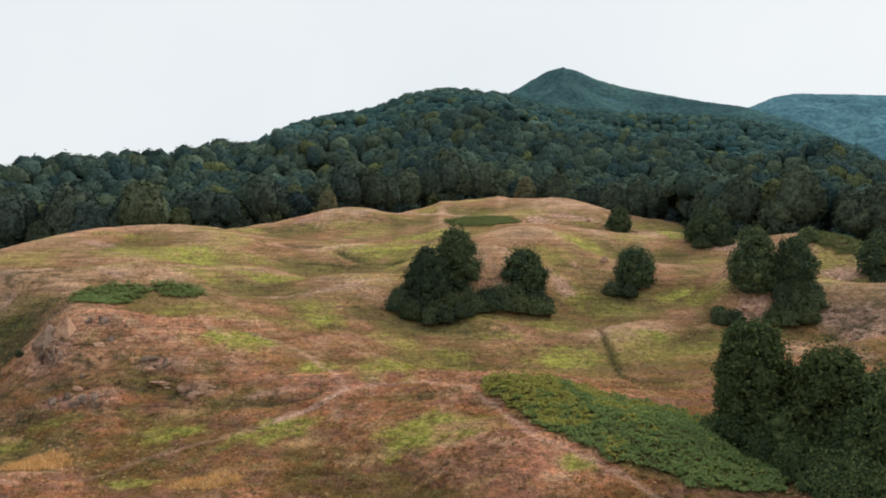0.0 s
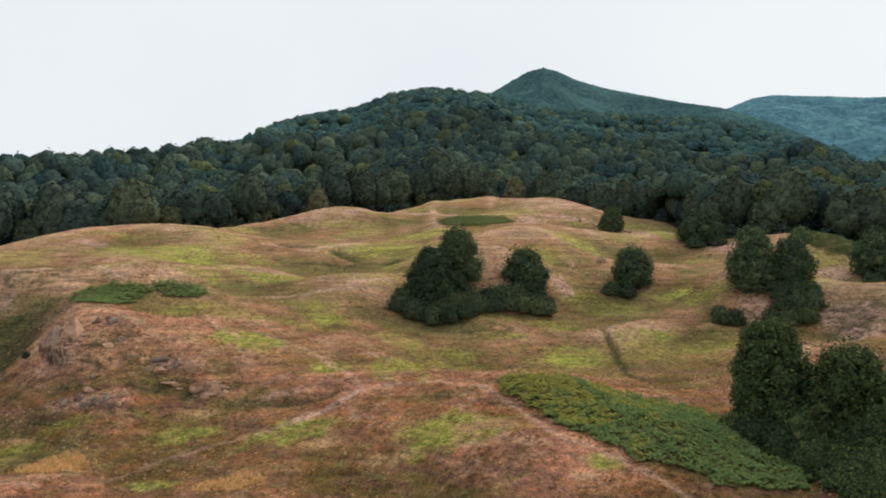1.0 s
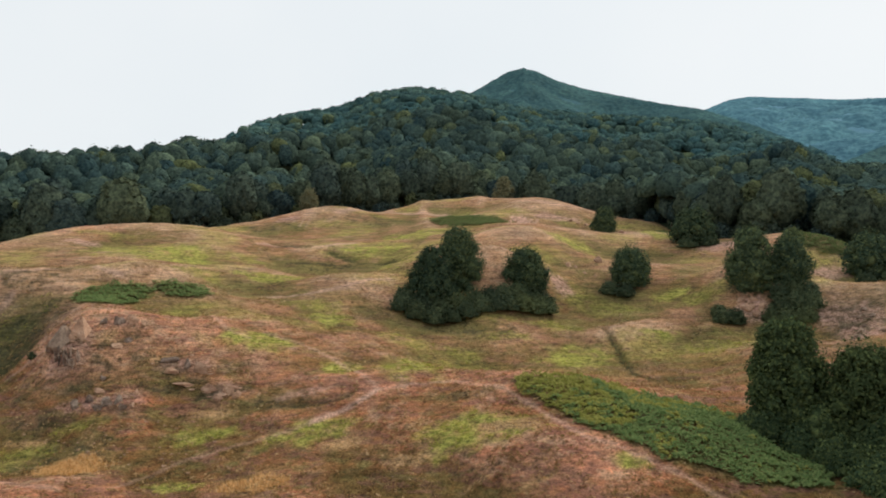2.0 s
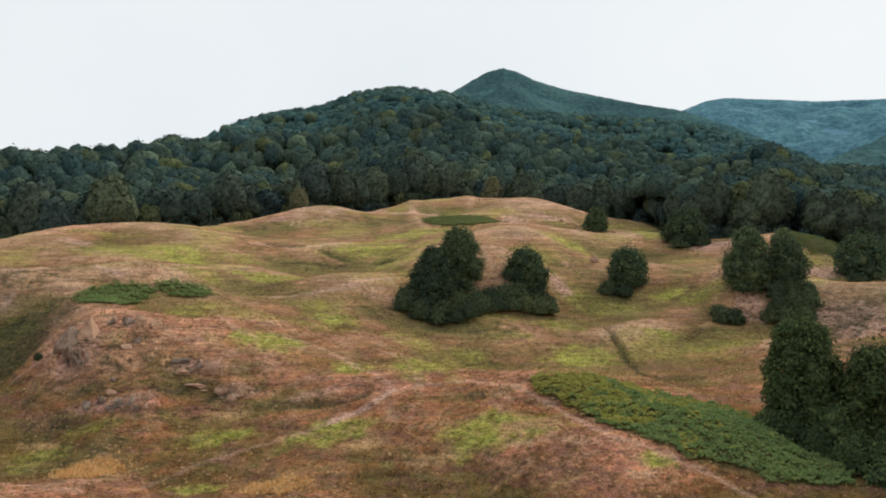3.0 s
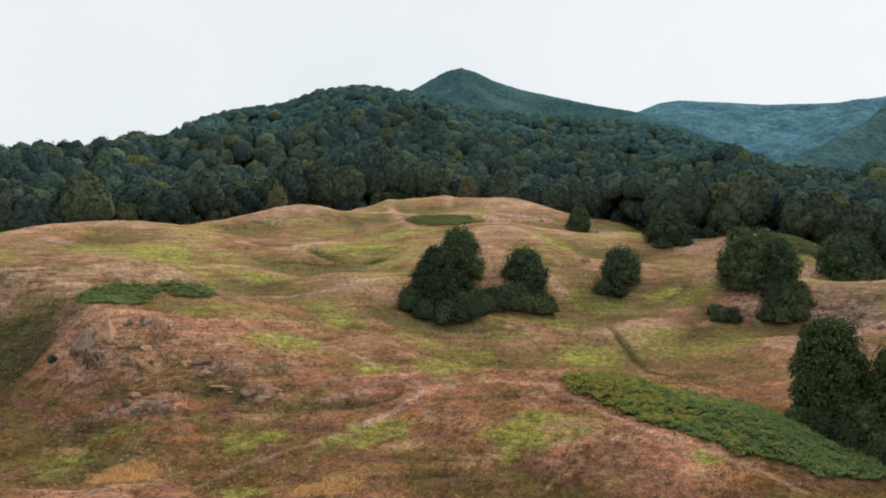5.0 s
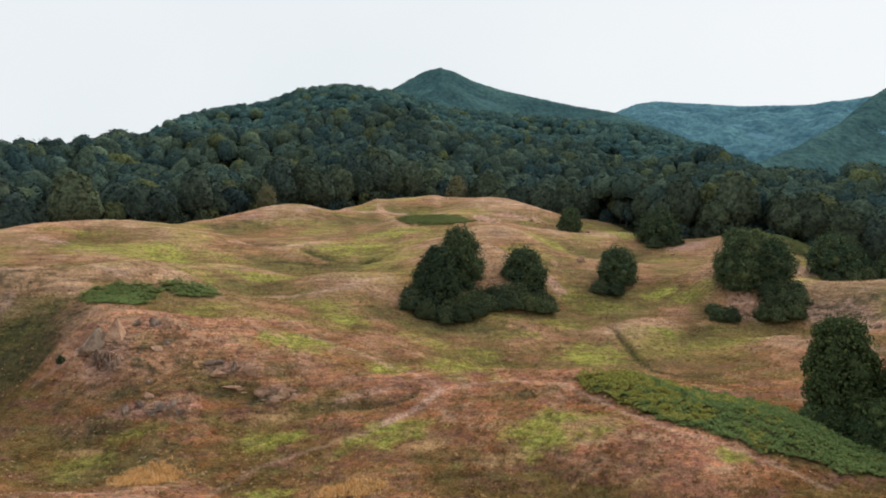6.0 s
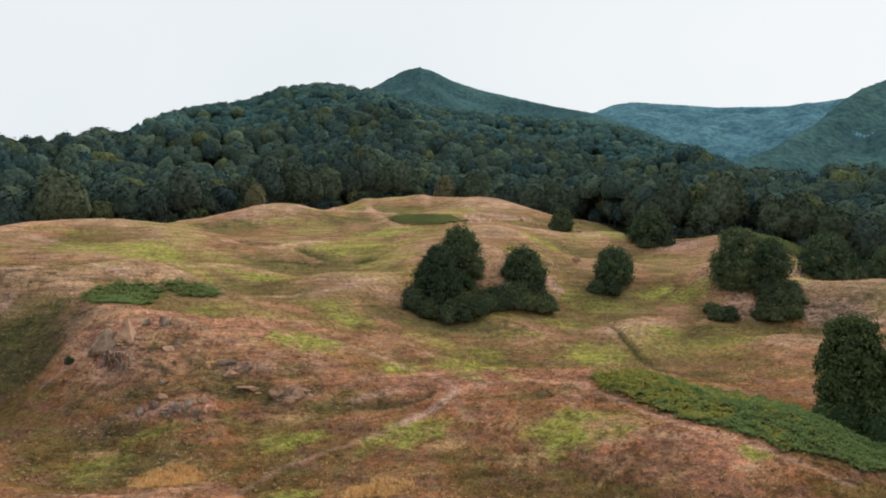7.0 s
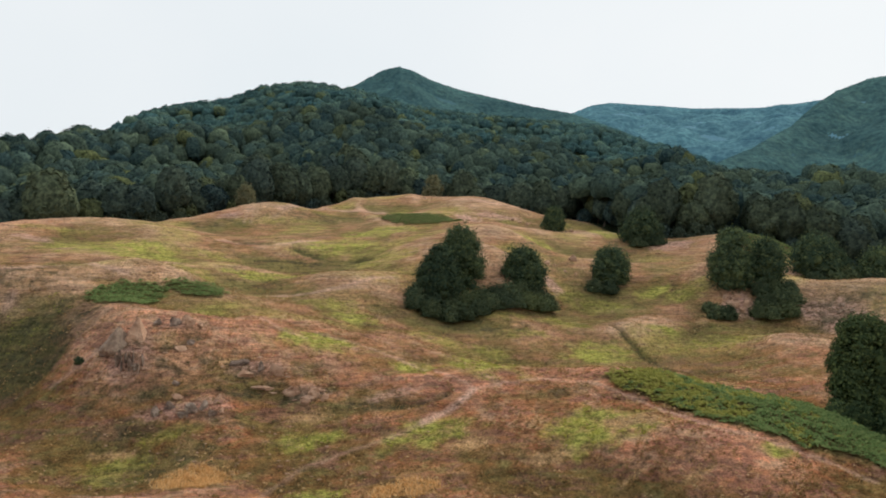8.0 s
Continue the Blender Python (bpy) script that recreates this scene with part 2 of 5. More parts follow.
GOLD = [
    (-31.6, 65.4, 2.7, 2.6), (-16.9, 60.4, 2.8, 1.6), (-23.2, 74.6, 2.1, 0.8), (-37.9, 72.6, 2.1, 0.4), (-5.8, 62.3, 2.2, 0.9), (19.8, 79.3, 0.8, 2.4), (-1.3, 57.9, 1.2, 0.3), (2.0, 64.0, 2.7, 1.3), (-29.8, 82.0, 1.3, 0.4),
    (-11.0, 65.8, 1.9, 0.8), (-35.3, 83.4, 1.0, 0.9), (-26.8, 86.2, 1.0, 0.9), (2.7, 55.3, 1.2, 0.4),
]
SOIL = [
    (18.7, 130.4, 1.9, 3.4), (59.0, 166.5, 5.0, 5.5), (70.2, 143.6, 4.8, 2.6), (42.7, 183.2, 1.2, 3.9), (23.3, 202.4, 3.2, 7.1), (-34.4, 206.1, 3.6, 1.9), (-65.0, 156.1, 3.4, 1.5), (32.9, 210.0, 7.6, 1.9), (43.3, 115.3, 3.0, 2.8),
    (53.7, 106.4, 3.8, 8.1), (-27.3, 81.1, 2.9, 0.9), (-22.8, 77.7, 2.2, 0.9), (-33.2, 75.8, 3.9, 0.9), (-34.1, 85.3, 2.2, 0.5), (-38.3, 82.0, 2.3, 2.5), (-15.4, 75.8, 2.8, 0.9), (51.5, 101.5, 3, 3), (43.7, 88.0, 2.1, 2.3),
]
SCRUB = [
    (-34, 81, 7, 4),
    (-29.1, 78.3, 6.6, 1.5), (-38.0, 78.6, 5.0, 1.5), (-17.4, 75.1, 3.9, 1.7), (-38.1, 74.7, 3.6, 1.3), (-24.0, 81.3, 3.6, 1.2), (42.4, 90.1, 4.3, 8.8), (3.9, 110.9, 7.1, 2.1), (-22.2, 157.8, 8.0, 1.7), (-53.7, 110.4, 4.4, 9.0),
    (-0.9, 71.9, 3.1, 1.2), (-36.1, 201.1, 8.8, 3.7), (-13.4, 207.0, 13.4, 7.6), (39.9, 114.5, 4.3, 2.3), (44.7, 122.3, 3.7, 1.6), (-29.7, 73.9, 4.6, 1.0), (-50, 96, 7, 7), (56, 106, 7, 5), (-34, 69, 5, 3),
]
PATHS = [
    ([(-8.6, 74.0), (-9.5, 72.8), (-11.1, 71.7), (-13.1, 70.7), (-14.0, 70.2)], 0.42), ([(-14.0, 70.2), (-17.2, 68.7), (-20.7, 68.1), (-24.0, 66.6), (-26.3, 63.2), (-26.9, 60.3)], 0.26),
    ([(-8.6, 74.0), (-10.7, 80.3), (-13.2, 85.5), (-15.5, 87.9), (-17.9, 89.2), (-21.5, 91.3)], 0.3), ([(-8.6, 74.0), (-2.1, 76.0), (2.2, 72.3), (5.0, 66.4), (6.5, 60.1), (9.4, 56.9), (12.3, 54.4), (13.8, 52.2)], 0.3),
    ([(-25.9, 119.0), (-19.6, 118.1), (-15.7, 118.7), (-11.7, 121.0), (-8.3, 123.1)], 0.6), ([(-57, 109.5), (-54.5, 110.8), (-48.9, 116.7), (-46.9, 112.8), (-43, 110.3)], 0.5),
    ([(-54.3, 101.9), (-54.1, 103.0), (-54.1, 104.1)], 0.6), ([(-31.0, 200.0), (-30.2, 205.5), (-30.0, 212.8)], 0.35),
    ([(-29.4, 199.2), (-28.8, 205.6), (-29.2, 211.9)], 0.3), ([(-45.3, 84.9), (-43.2, 84.8), (-41.0, 85.1)], 0.4),
    ([(-39.1, 63.4), (-36.0, 61.1), (-33.0, 59.6), (-30.3, 59.0)], 0.4), ([(-21.9, 210.3), (-10.1, 231.7), (-0.9, 228.4), (5.4, 229.0)], 1.5),
    ([(-34.6, 166.2), (-29.3, 168.3), (-22.6, 165.7), (-16.0, 171.4)], 1.0), ([(24.0, 226.7), (33.4, 218.8), (45.3, 222.7)], 0.8),
    ([(-29.0, 80.3), (-25.9, 80.5), (-24.0, 81.3)], 0.16), ([(-24.0, 77.0), (-21.6, 77.8), (-19.5, 76.9)], 0.16),
    ([(-28.0, 95.0), (-24.9, 89.0), (-22.5, 88.5)], 0.3),
]
DITCH = [
    (21.2, 112.0), (20.9, 107.8), (20.9, 103.9), (20.8, 99.6), (20.2, 94.0), (21.0, 89.5),
]
CUTS = [
    [(-32.2, 169.0), (-28.2, 167.9), (-25.7, 167.1)], [(-20.2, 163.6), (-18.6, 162.4), (-16.1, 161.0)], [(-9.6, 157.9), (-8.6, 156.2), (-7.6, 155.6)],
    [(-15.4, 73.6), (-13.0, 73.6), (-11.0, 74.1)], [(-25.0, 77.2), (-22.1, 77.4), (-20.6, 78.2)],
]
GULLIES = [[(21.3 + 1.5 * k, 208.5), (22.2 + 1.5 * k, 203.0), (23.6 + 1.5 * k, 197.5)] for k in range(5)]
BRACKEN = [
    (3.0, 74.0), (5.4, 74.4), (9.1, 75.4), (12.4, 74.9), (16.6, 74.4), (20.1, 72.7), (21.5, 69.4), (22.0, 65.6), (21.3, 62.0), (23.4, 60.2), (24.5, 58.2),
    (23.0, 56.0), (19.4, 54.8), (16.0, 54.0), (14.9, 54.8), (11.8, 55.9), (9.5, 58.0), (7.6, 61.9), (6.3, 66.2), (5.1, 68.5), (3.8, 70.8),
]
BRACKEN_WEST = [
    (-46.6, 102.7), (-45.4, 105.5), (-42.8, 108.0), (-39.5, 109.0), (-37.3, 106.7), (-38.4, 103.6), (-39.9, 94.5), (-44.2, 99.3),
]
BRACKEN_WEST_END = [
    (-38.8, 109.2), (-36.6, 110.9), (-33.2, 111.8), (-31.2, 109.5), (-31.6, 106.4), (-35.6, 106.0), (-37.2, 107.2),
]
BRACKEN_FAR = [
    (10.2, 193.4, 10.0, 13.4), (58.5, 196.0, 3.2, 7.5), (76.0, 156.5, 6.4, 7.5),
]
EDGE_X = [-400, -140, -95, -75, -58, -45, -32, -20, -8, 8, 28, 42, 52, 59, 61.5, 63, 70, 80, 88, 96, 130, 200, 400]
EDGE_Y = [170, 185, 190, 196, 206, 218, 227, 239, 251, 261, 262, 250, 241, 235, 222, 183, 180, 177, 168, 165, 160, 155, 120]



def wood_edge(x, y):
    """How far a place lies inside the wood, in metres."""
    return y - np.interp(x, EDGE_X, EDGE_Y)


def smooth_ground(x, y):
    """The ground with its hummocks and the old ditch, as everything stands on it."""
    x, y = np.asarray(x, float), np.asarray(y, float)
    near = 1 / (1 + np.exp((np.hypot(x, y) - 330) / 25))
    z = height(x, y) + near * (0.09 * waves(x, y, 5.5, 21) + 0.07 * waves(x, y, 2.2, 22) + 0.12 * waves(x, y, 11, 23))
    for nodes in CUTS:
        z = z - (0.3 if nodes[0][1] < 100 else 0.7) * track(x, y, nodes, 0.6 if nodes[0][1] < 100 else 1.2)
    return z + folds(x, y) + CANOPY * np.clip((np.hypot(x, y) - 690) / 60, 0, 1) - 0.35 * track(x, y, DITCH, 0.45)


CANOPY = 6.15


def folds(x, y):
    """Gullies and spurs of the wooded slopes, fading out at the meadow and at each crest."""
    r = np.hypot(x, y)
    gate = np.clip((wood_edge(x, y) - 25) / 50, 0, 1)
    for nodes in (WOODED_HILL, PEAK, FAR_RIDGE, SIDE_HILL):
        far, top, beside = crest(x, y, nodes)
        gate = gate * np.where(beside > 0, 1, np.clip((np.abs(far - r) - 12) / 90, 0, 1))
    return gate * (np.clip(0.02 * r, 0, 9) * waves(x, y, 95, 24) + np.clip((r - 650) / 200, 0, 1) * 13 * waves(x, y, 240, 25))


def at(x, y, up=0.0):
    return Vector((x, y, float(smooth_ground(x, y)) + up))


# ---- materials ----
def nodes_of(name):
    m = bpy.data.materials.new(name)
    m.use_nodes = True
    return m, m.node_tree, m.node_tree.nodes["Principled BSDF"]


def add(nt, kind, **values):
    n = nt.nodes.new(kind)
    for key, value in values.items():
        n.inputs[key].default_value = value
    return n


def noise_of(nt, coord, scale, detail=5.0, rough=0.6):
    n = add(nt, "ShaderNodeTexNoise", Scale=scale, Detail=detail, Roughness=rough)
    nt.links.new(coord, n.inputs["Vector"])
    return n.outputs["Fac"]


def ramp_of(nt, fac, stops):
    r = nt.nodes.new("ShaderNodeValToRGB")
    r.color_ramp.elements[0].position, r.color_ramp.elements[0].color = stops[0][0], (*stops[0][1], 1)
    r.color_ramp.elements[1].position, r.color_ramp.elements[1].color = stops[-1][0], (*stops[-1][1], 1)
    for p, c in stops[1:-1]:
        e = r.color_ramp.elements.new(p)
        e.color = (*c, 1)
    nt.links.new(fac, r.inputs["Fac"])
    return r.outputs["Color"]


def mix_of(nt, fac, a, b, blend="MIX"):
    m = nt.nodes.new("ShaderNodeMix")
    m.data_type, m.blend_type = "RGBA", blend
    for socket, value in (("Factor", fac), ("A", a), ("B", b)):
        if isinstance(value, (int, float)):
            m.inputs[socket].default_value = value
        elif isinstance(value, tuple):
            m.inputs[socket].default_value = (*value, 1)
        else:
            nt.links.new(value, m.inputs[socket])
    return m.outputs["Result"]


def math_of(nt, op, a, b=0.0, clamp=False):
    m = nt.nodes.new("ShaderNodeMath")
    m.operation, m.use_clamp = op, clamp
    for i, value in enumerate((a, b)):
        if isinstance(value, (int, float)):
            m.inputs[i].default_value = value
        else:
            nt.links.new(value, m.inputs[i])
    return m.outputs[0]


def bump_of(nt, bsdf, fac, strength, distance):
    b = add(nt, "ShaderNodeBump", Strength=strength, Distance=distance)
    nt.links.new(fac, b.inputs["Height"])
    nt.links.new(b.outputs[0], bsdf.inputs["Normal"])


def attribute_of(nt, name):
    a = nt.nodes.new("ShaderNodeAttribute")
    a.attribute_name = name
    return a.outputs["Fac"]


def meadow_material():
    m, nt, bsdf = nodes_of("dry_meadow")
    geo = nt.nodes.new("ShaderNodeNewGeometry").outputs["Position"]

    def stretched(x, y, z):
        v = nt.nodes.new("ShaderNodeVectorMath")
        v.operation = "MULTIPLY"
        nt.links.new(geo, v.inputs[0])
        v.inputs[1].default_value = (x, y, z)
        return v.outputs[0]

    def grey(fac, a, b, low, high):
        return ramp_of(nt, fac, [(a, (low, low, low)), (b, (high, high, high))])

    broad = noise_of(nt, geo, 0.045, 4, 0.55)
    middle = noise_of(nt, geo, 0.20, 6, 0.62)
    olive = noise_of(nt, stretched(0.10, 0.13, 0.5), 1.0, 6, 0.6)
    heath = noise_of(nt, stretched(0.21, 0.30, 1.0), 1.0, 7, 0.66)
    terrace = noise_of(nt, stretched(0.16, 0.16, 2.6), 1.0, 6, 0.62)
    patch = noise_of(nt, geo, 0.55, 5, 0.6)
    fine = noise_of(nt, geo, 1.7, 7, 0.72)
    grain = noise_of(nt, geo, 5.0, 5, 0.78)
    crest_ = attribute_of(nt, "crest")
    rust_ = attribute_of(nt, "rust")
    # Paler where the ground is convex, darker and greener in hollows.
    crest_tone = math_of(nt, "ADD", math_of(nt, "MULTIPLY", crest_, 0.42), math_of(nt, "ADD", math_of(nt, "MULTIPLY", middle, 0.62), math_of(nt, "MULTIPLY", broad, 0.30)))
    crest_tone = math_of(nt, "SUBTRACT", crest_tone, math_of(nt, "MULTIPLY", attribute_of(nt, "scrub"), 0.08))
    c = ramp_of(nt, crest_tone, [(0.46, (0.190, 0.160, 0.052)), (0.57, (0.290, 0.200, 0.076)), (0.67, (0.400, 0.244, 0.106)), (0.78, (0.480, 0.300, 0.142)), (0.95, (0.620, 0.425, 0.225))])
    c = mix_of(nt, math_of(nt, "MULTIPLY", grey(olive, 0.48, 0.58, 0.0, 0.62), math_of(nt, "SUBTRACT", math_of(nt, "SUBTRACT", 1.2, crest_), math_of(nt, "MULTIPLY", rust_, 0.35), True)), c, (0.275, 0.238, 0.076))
    rust = math_of(nt, "MULTIPLY", grey(patch, 0.36, 0.62, 0.40, 1.0), rust_)
    c = mix_of(nt, rust, c, mix_of(nt, 1.0, c, (1.12, 0.72, 0.66), "MULTIPLY"))
    c = mix_of(nt, math_of(nt, "MULTIPLY", grey(heath, 0.51, 0.56, 0.0, 0.85), math_of(nt, "ADD", 0.22, math_of(nt, "MULTIPLY", rust_, 0.6), True)), c, (0.290, 0.146, 0.090))
    bents = noise_of(nt, stretched(0.42, 0.30, 0.9), 1.0, 8, 0.68)
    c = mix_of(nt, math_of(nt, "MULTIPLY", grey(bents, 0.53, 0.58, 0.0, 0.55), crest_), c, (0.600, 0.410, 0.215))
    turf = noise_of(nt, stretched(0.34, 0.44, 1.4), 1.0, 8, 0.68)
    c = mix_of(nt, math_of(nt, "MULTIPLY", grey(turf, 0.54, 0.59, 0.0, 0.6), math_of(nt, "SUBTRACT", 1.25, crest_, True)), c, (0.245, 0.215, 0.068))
    lush = ramp_of(nt, fine, [(0.3, (0.245, 0.255, 0.054)), (0.5, (0.385, 0.385, 0.074)), (0.7, (0.520, 0.475, 0.118))])
    g = math_of(nt, "MULTIPLY", attribute_of(nt, "lush"), grey(patch, 0.34, 0.56, 0.15, 1.0))
    c = mix_of(nt, g, c, lush)
    straw = ramp_of(nt, fine, [(0.3, (0.400, 0.240, 0.090)), (0.7, (0.640, 0.430, 0.190))])
    c = mix_of(nt, attribute_of(nt, "straw"), c, straw)
    earth = ramp_of(nt, fine, [(0.3, (0.330, 0.178, 0.108)), (0.5, (0.540, 0.325, 0.205)), (0.7, (0.700, 0.490, 0.335))])
    c = mix_of(nt, math_of(nt, "MULTIPLY", attribute_of(nt, "bare"), grey(fine, 0.36, 0.54, 0.45, 1.0)), c, earth)
    c = mix_of(nt, attribute_of(nt, "worn"), c, ramp_of(nt, fine, [(0.35, (0.560, 0.345, 0.200)), (0.65, (0.740, 0.500, 0.315))]))
    weeds = math_of(nt, "MULTIPLY", attribute_of(nt, "scrub"), grey(patch, 0.47, 0.60, 0.0, 0.75))
    c = mix_of(nt, weeds, c, (0.118, 0.104, 0.048))
    # Dark plant cover; in the cuts also dark soil and painted shade.
    c = mix_of(nt, attribute_of(nt, "plants_and_shade"), c, (0.050, 0.066, 0.030))
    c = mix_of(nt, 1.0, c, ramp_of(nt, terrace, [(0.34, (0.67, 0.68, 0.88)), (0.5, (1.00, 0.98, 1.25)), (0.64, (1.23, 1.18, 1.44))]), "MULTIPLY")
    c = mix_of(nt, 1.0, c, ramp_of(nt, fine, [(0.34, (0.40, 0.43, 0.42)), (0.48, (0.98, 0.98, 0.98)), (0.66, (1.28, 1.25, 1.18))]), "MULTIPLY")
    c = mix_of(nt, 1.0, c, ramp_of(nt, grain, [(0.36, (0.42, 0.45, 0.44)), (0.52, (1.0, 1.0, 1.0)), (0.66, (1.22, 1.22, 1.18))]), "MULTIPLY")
    crowns = noise_of(nt, geo, 0.14, 4, 0.6)
    # Distance haze is put into the ground colour of both far wood zones.
    c = mix_of(nt, attribute_of(nt, "high_woods_haze"), c, ramp_of(nt, crowns, [(0.38, (0.050, 0.114, 0.136)), (0.62, (0.062, 0.132, 0.152))]))
    c = mix_of(nt, attribute_of(nt, "far_woods_haze"), c, ramp_of(nt, crowns, [(0.38, (0.100, 0.216, 0.285)), (0.62, (0.116, 0.240, 0.308))]))
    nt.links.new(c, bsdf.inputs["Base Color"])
    bsdf.inputs["Roughness"].default_value = 0.95
    bsdf.inputs["Specular IOR Level"].default_value = 0.02
    relief = math_of(nt, "ADD", math_of(nt, "MULTIPLY", fine, 0.7), math_of(nt, "MULTIPLY", grain, 0.3))
    bump_of(nt, bsdf, math_of(nt, "MULTIPLY", relief, math_of(nt, "SUBTRACT", 1.0, attribute_of(nt, "high_woods_haze"))), 1.0, 0.7)
    return m


def leaf_material(name, dark, mid, light, warm=0.12, tint=False, through_light=0.25, gold=0.2, relief=0.0, sombre=0.6, mottle=0.0):
    """Foliage: each leaf spray its own tone, each tree its own cast; light passes through a little."""
    m, nt, bsdf = nodes_of(name)
    island = nt.nodes.new("ShaderNodeNewGeometry").outputs["Random Per Island"]
    tree = attribute_of(nt, "tint") if tint else nt.nodes.new("ShaderNodeObjectInfo").outputs["Random"]
    # The lightest sprays put sunlit highlights into the colour.
    c = ramp_of(nt, island, [(0.0, dark), (0.55, mid), (0.88, light), (1.0, tuple(v * 1.15 for v in light))])
    c = mix_of(nt, ramp_of(nt, tree, [(0.0, (0, 0, 0)), (0.82, (warm, warm, warm)), (0.95, (warm * 1.6, warm * 1.6, warm * 1.6)), (0.97, (gold, gold, gold)), (1.0, (gold, gold, gold))]), c, (0.190, 0.198, 0.046))
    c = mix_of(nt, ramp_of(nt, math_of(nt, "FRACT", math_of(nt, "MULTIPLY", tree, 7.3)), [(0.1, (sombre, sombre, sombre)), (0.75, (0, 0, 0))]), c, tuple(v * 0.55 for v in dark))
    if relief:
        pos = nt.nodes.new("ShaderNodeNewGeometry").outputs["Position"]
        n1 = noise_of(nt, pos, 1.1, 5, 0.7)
        # Shade in the gaps between leaf clumps goes into the colour too.
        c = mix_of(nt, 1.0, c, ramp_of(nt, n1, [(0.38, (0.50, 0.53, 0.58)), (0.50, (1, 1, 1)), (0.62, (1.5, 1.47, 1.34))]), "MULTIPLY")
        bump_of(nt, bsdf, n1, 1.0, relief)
    if mottle:
        pos = nt.nodes.new("ShaderNodeNewGeometry").outputs["Position"]
        crowns = ramp_of(nt, noise_of(nt, pos, mottle, 4, 0.7), [(0.38, (0.64, 0.67, 0.72)), (0.52, (1, 1, 1)), (0.64, (1.32, 1.28, 1.20))])
        broad = ramp_of(nt, noise_of(nt, pos, 0.012, 5, 0.6), [(0.38, (0.78, 0.80, 0.84)), (0.62, (1.15, 1.14, 1.1))])
        c = mix_of(nt, 1.0, mix_of(nt, 1.0, c, crowns, "MULTIPLY"), broad, "MULTIPLY")
    nt.links.new(c, bsdf.inputs["Base Color"])
    bsdf.inputs["Roughness"].default_value = 0.65
    bsdf.inputs["Specular IOR Level"].default_value = 0.0
    trans = nt.nodes.new("ShaderNodeBsdfTranslucent")
    nt.links.new(c, trans.inputs["Color"])
    mix = add(nt, "ShaderNodeMixShader", Fac=through_light)
    nt.links.new(bsdf.outputs[0], mix.inputs[1])
    nt.links.new(trans.outputs[0], mix.inputs[2])
    nt.links.new(mix.outputs[0], nt.nodes["Material Output"].inputs["Surface"])
    return m


def grass_material(name, a, b, c):
    m, nt, bsdf = nodes_of(name)
    island = nt.nodes.new("ShaderNodeNewGeometry").outputs["Random Per Island"]
    col = ramp_of(nt, island, [(0.0, a), (0.5, b), (1.0, c)])
    nt.links.new(col, bsdf.inputs["Base Color"])
    bsdf.inputs["Roughness"].default_value = 0.85
    bsdf.inputs["Specular IOR Level"].default_value = 0.0
    trans = nt.nodes.new("ShaderNodeBsdfTranslucent")
    nt.links.new(col, trans.inputs["Color"])
    mix = add(nt, "ShaderNodeMixShader", Fac=0.4)
    nt.links.new(bsdf.outputs[0], mix.inputs[1])
    nt.links.new(trans.outputs[0], mix.inputs[2])
    nt.links.new(mix.outputs[0], nt.nodes["Material Output"].inputs["Surface"])
    return m


def rock_material(name, stops, lichen):
    m, nt, bsdf = nodes_of(name)
    pos = nt.nodes.new("ShaderNodeNewGeometry").outputs["Position"]
    n1, n2 = noise_of(nt, pos, 1.4, 7, 0.65), noise_of(nt, pos, 8.0, 5, 0.7)
    c = ramp_of(nt, n1, stops)
    c = mix_of(nt, ramp_of(nt, n2, [(0.5, (0, 0, 0)), (0.68, (0.7, 0.7, 0.7))]), c, lichen)
    c = mix_of(nt, math_of(nt, "MULTIPLY", nt.nodes.new("ShaderNodeObjectInfo").outputs["Random"], 0.35), c, (0.16, 0.10, 0.08))
    nt.links.new(c, bsdf.inputs["Base Color"])
    bsdf.inputs["Roughness"].default_value = 0.92
    bump_of(nt, bsdf, math_of(nt, "ADD", n1, math_of(nt, "MULTIPLY", n2, 0.4)), 0.9, 0.25)
    return m


def bark_material():
    m, nt, bsdf = nodes_of("grey_bark")
    pos = nt.nodes.new("ShaderNodeTexCoord").outputs["Object"]
    n = noise_of(nt, pos, 3.5, 6, 0.7)
    nt.links.new(ramp_of(nt, n, [(0.3, (0.045, 0.036, 0.028)), (0.7, (0.150, 0.125, 0.100))]), bsdf.inputs["Base Color"])
    bsdf.inputs["Roughness"].default_value = 0.9
    bump_of(nt, bsdf, n, 0.7, 0.06)
    return m


MEADOW = meadow_material()
BARK = bark_material()
# Slight haze is put into this colour: bluer than the near tree leaves.
LEAF_MEADOW_HAZED = leaf_material("meadow_tree_leaves_hazed", (0.048, 0.080, 0.056), (0.076, 0.116, 0.068), (0.158, 0.195, 0.086), warm=0.10)
LEAF_NEAR = leaf_material("near_tree_leaves", (0.043, 0.074, 0.043), (0.072, 0.112, 0.054), (0.160, 0.200, 0.076), warm=0.10)
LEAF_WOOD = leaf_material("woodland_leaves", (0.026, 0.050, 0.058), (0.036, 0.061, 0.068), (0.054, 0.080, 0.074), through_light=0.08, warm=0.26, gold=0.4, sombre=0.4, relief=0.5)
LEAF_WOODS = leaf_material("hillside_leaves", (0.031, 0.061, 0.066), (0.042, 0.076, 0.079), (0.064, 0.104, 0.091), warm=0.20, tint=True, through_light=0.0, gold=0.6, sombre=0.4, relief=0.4)
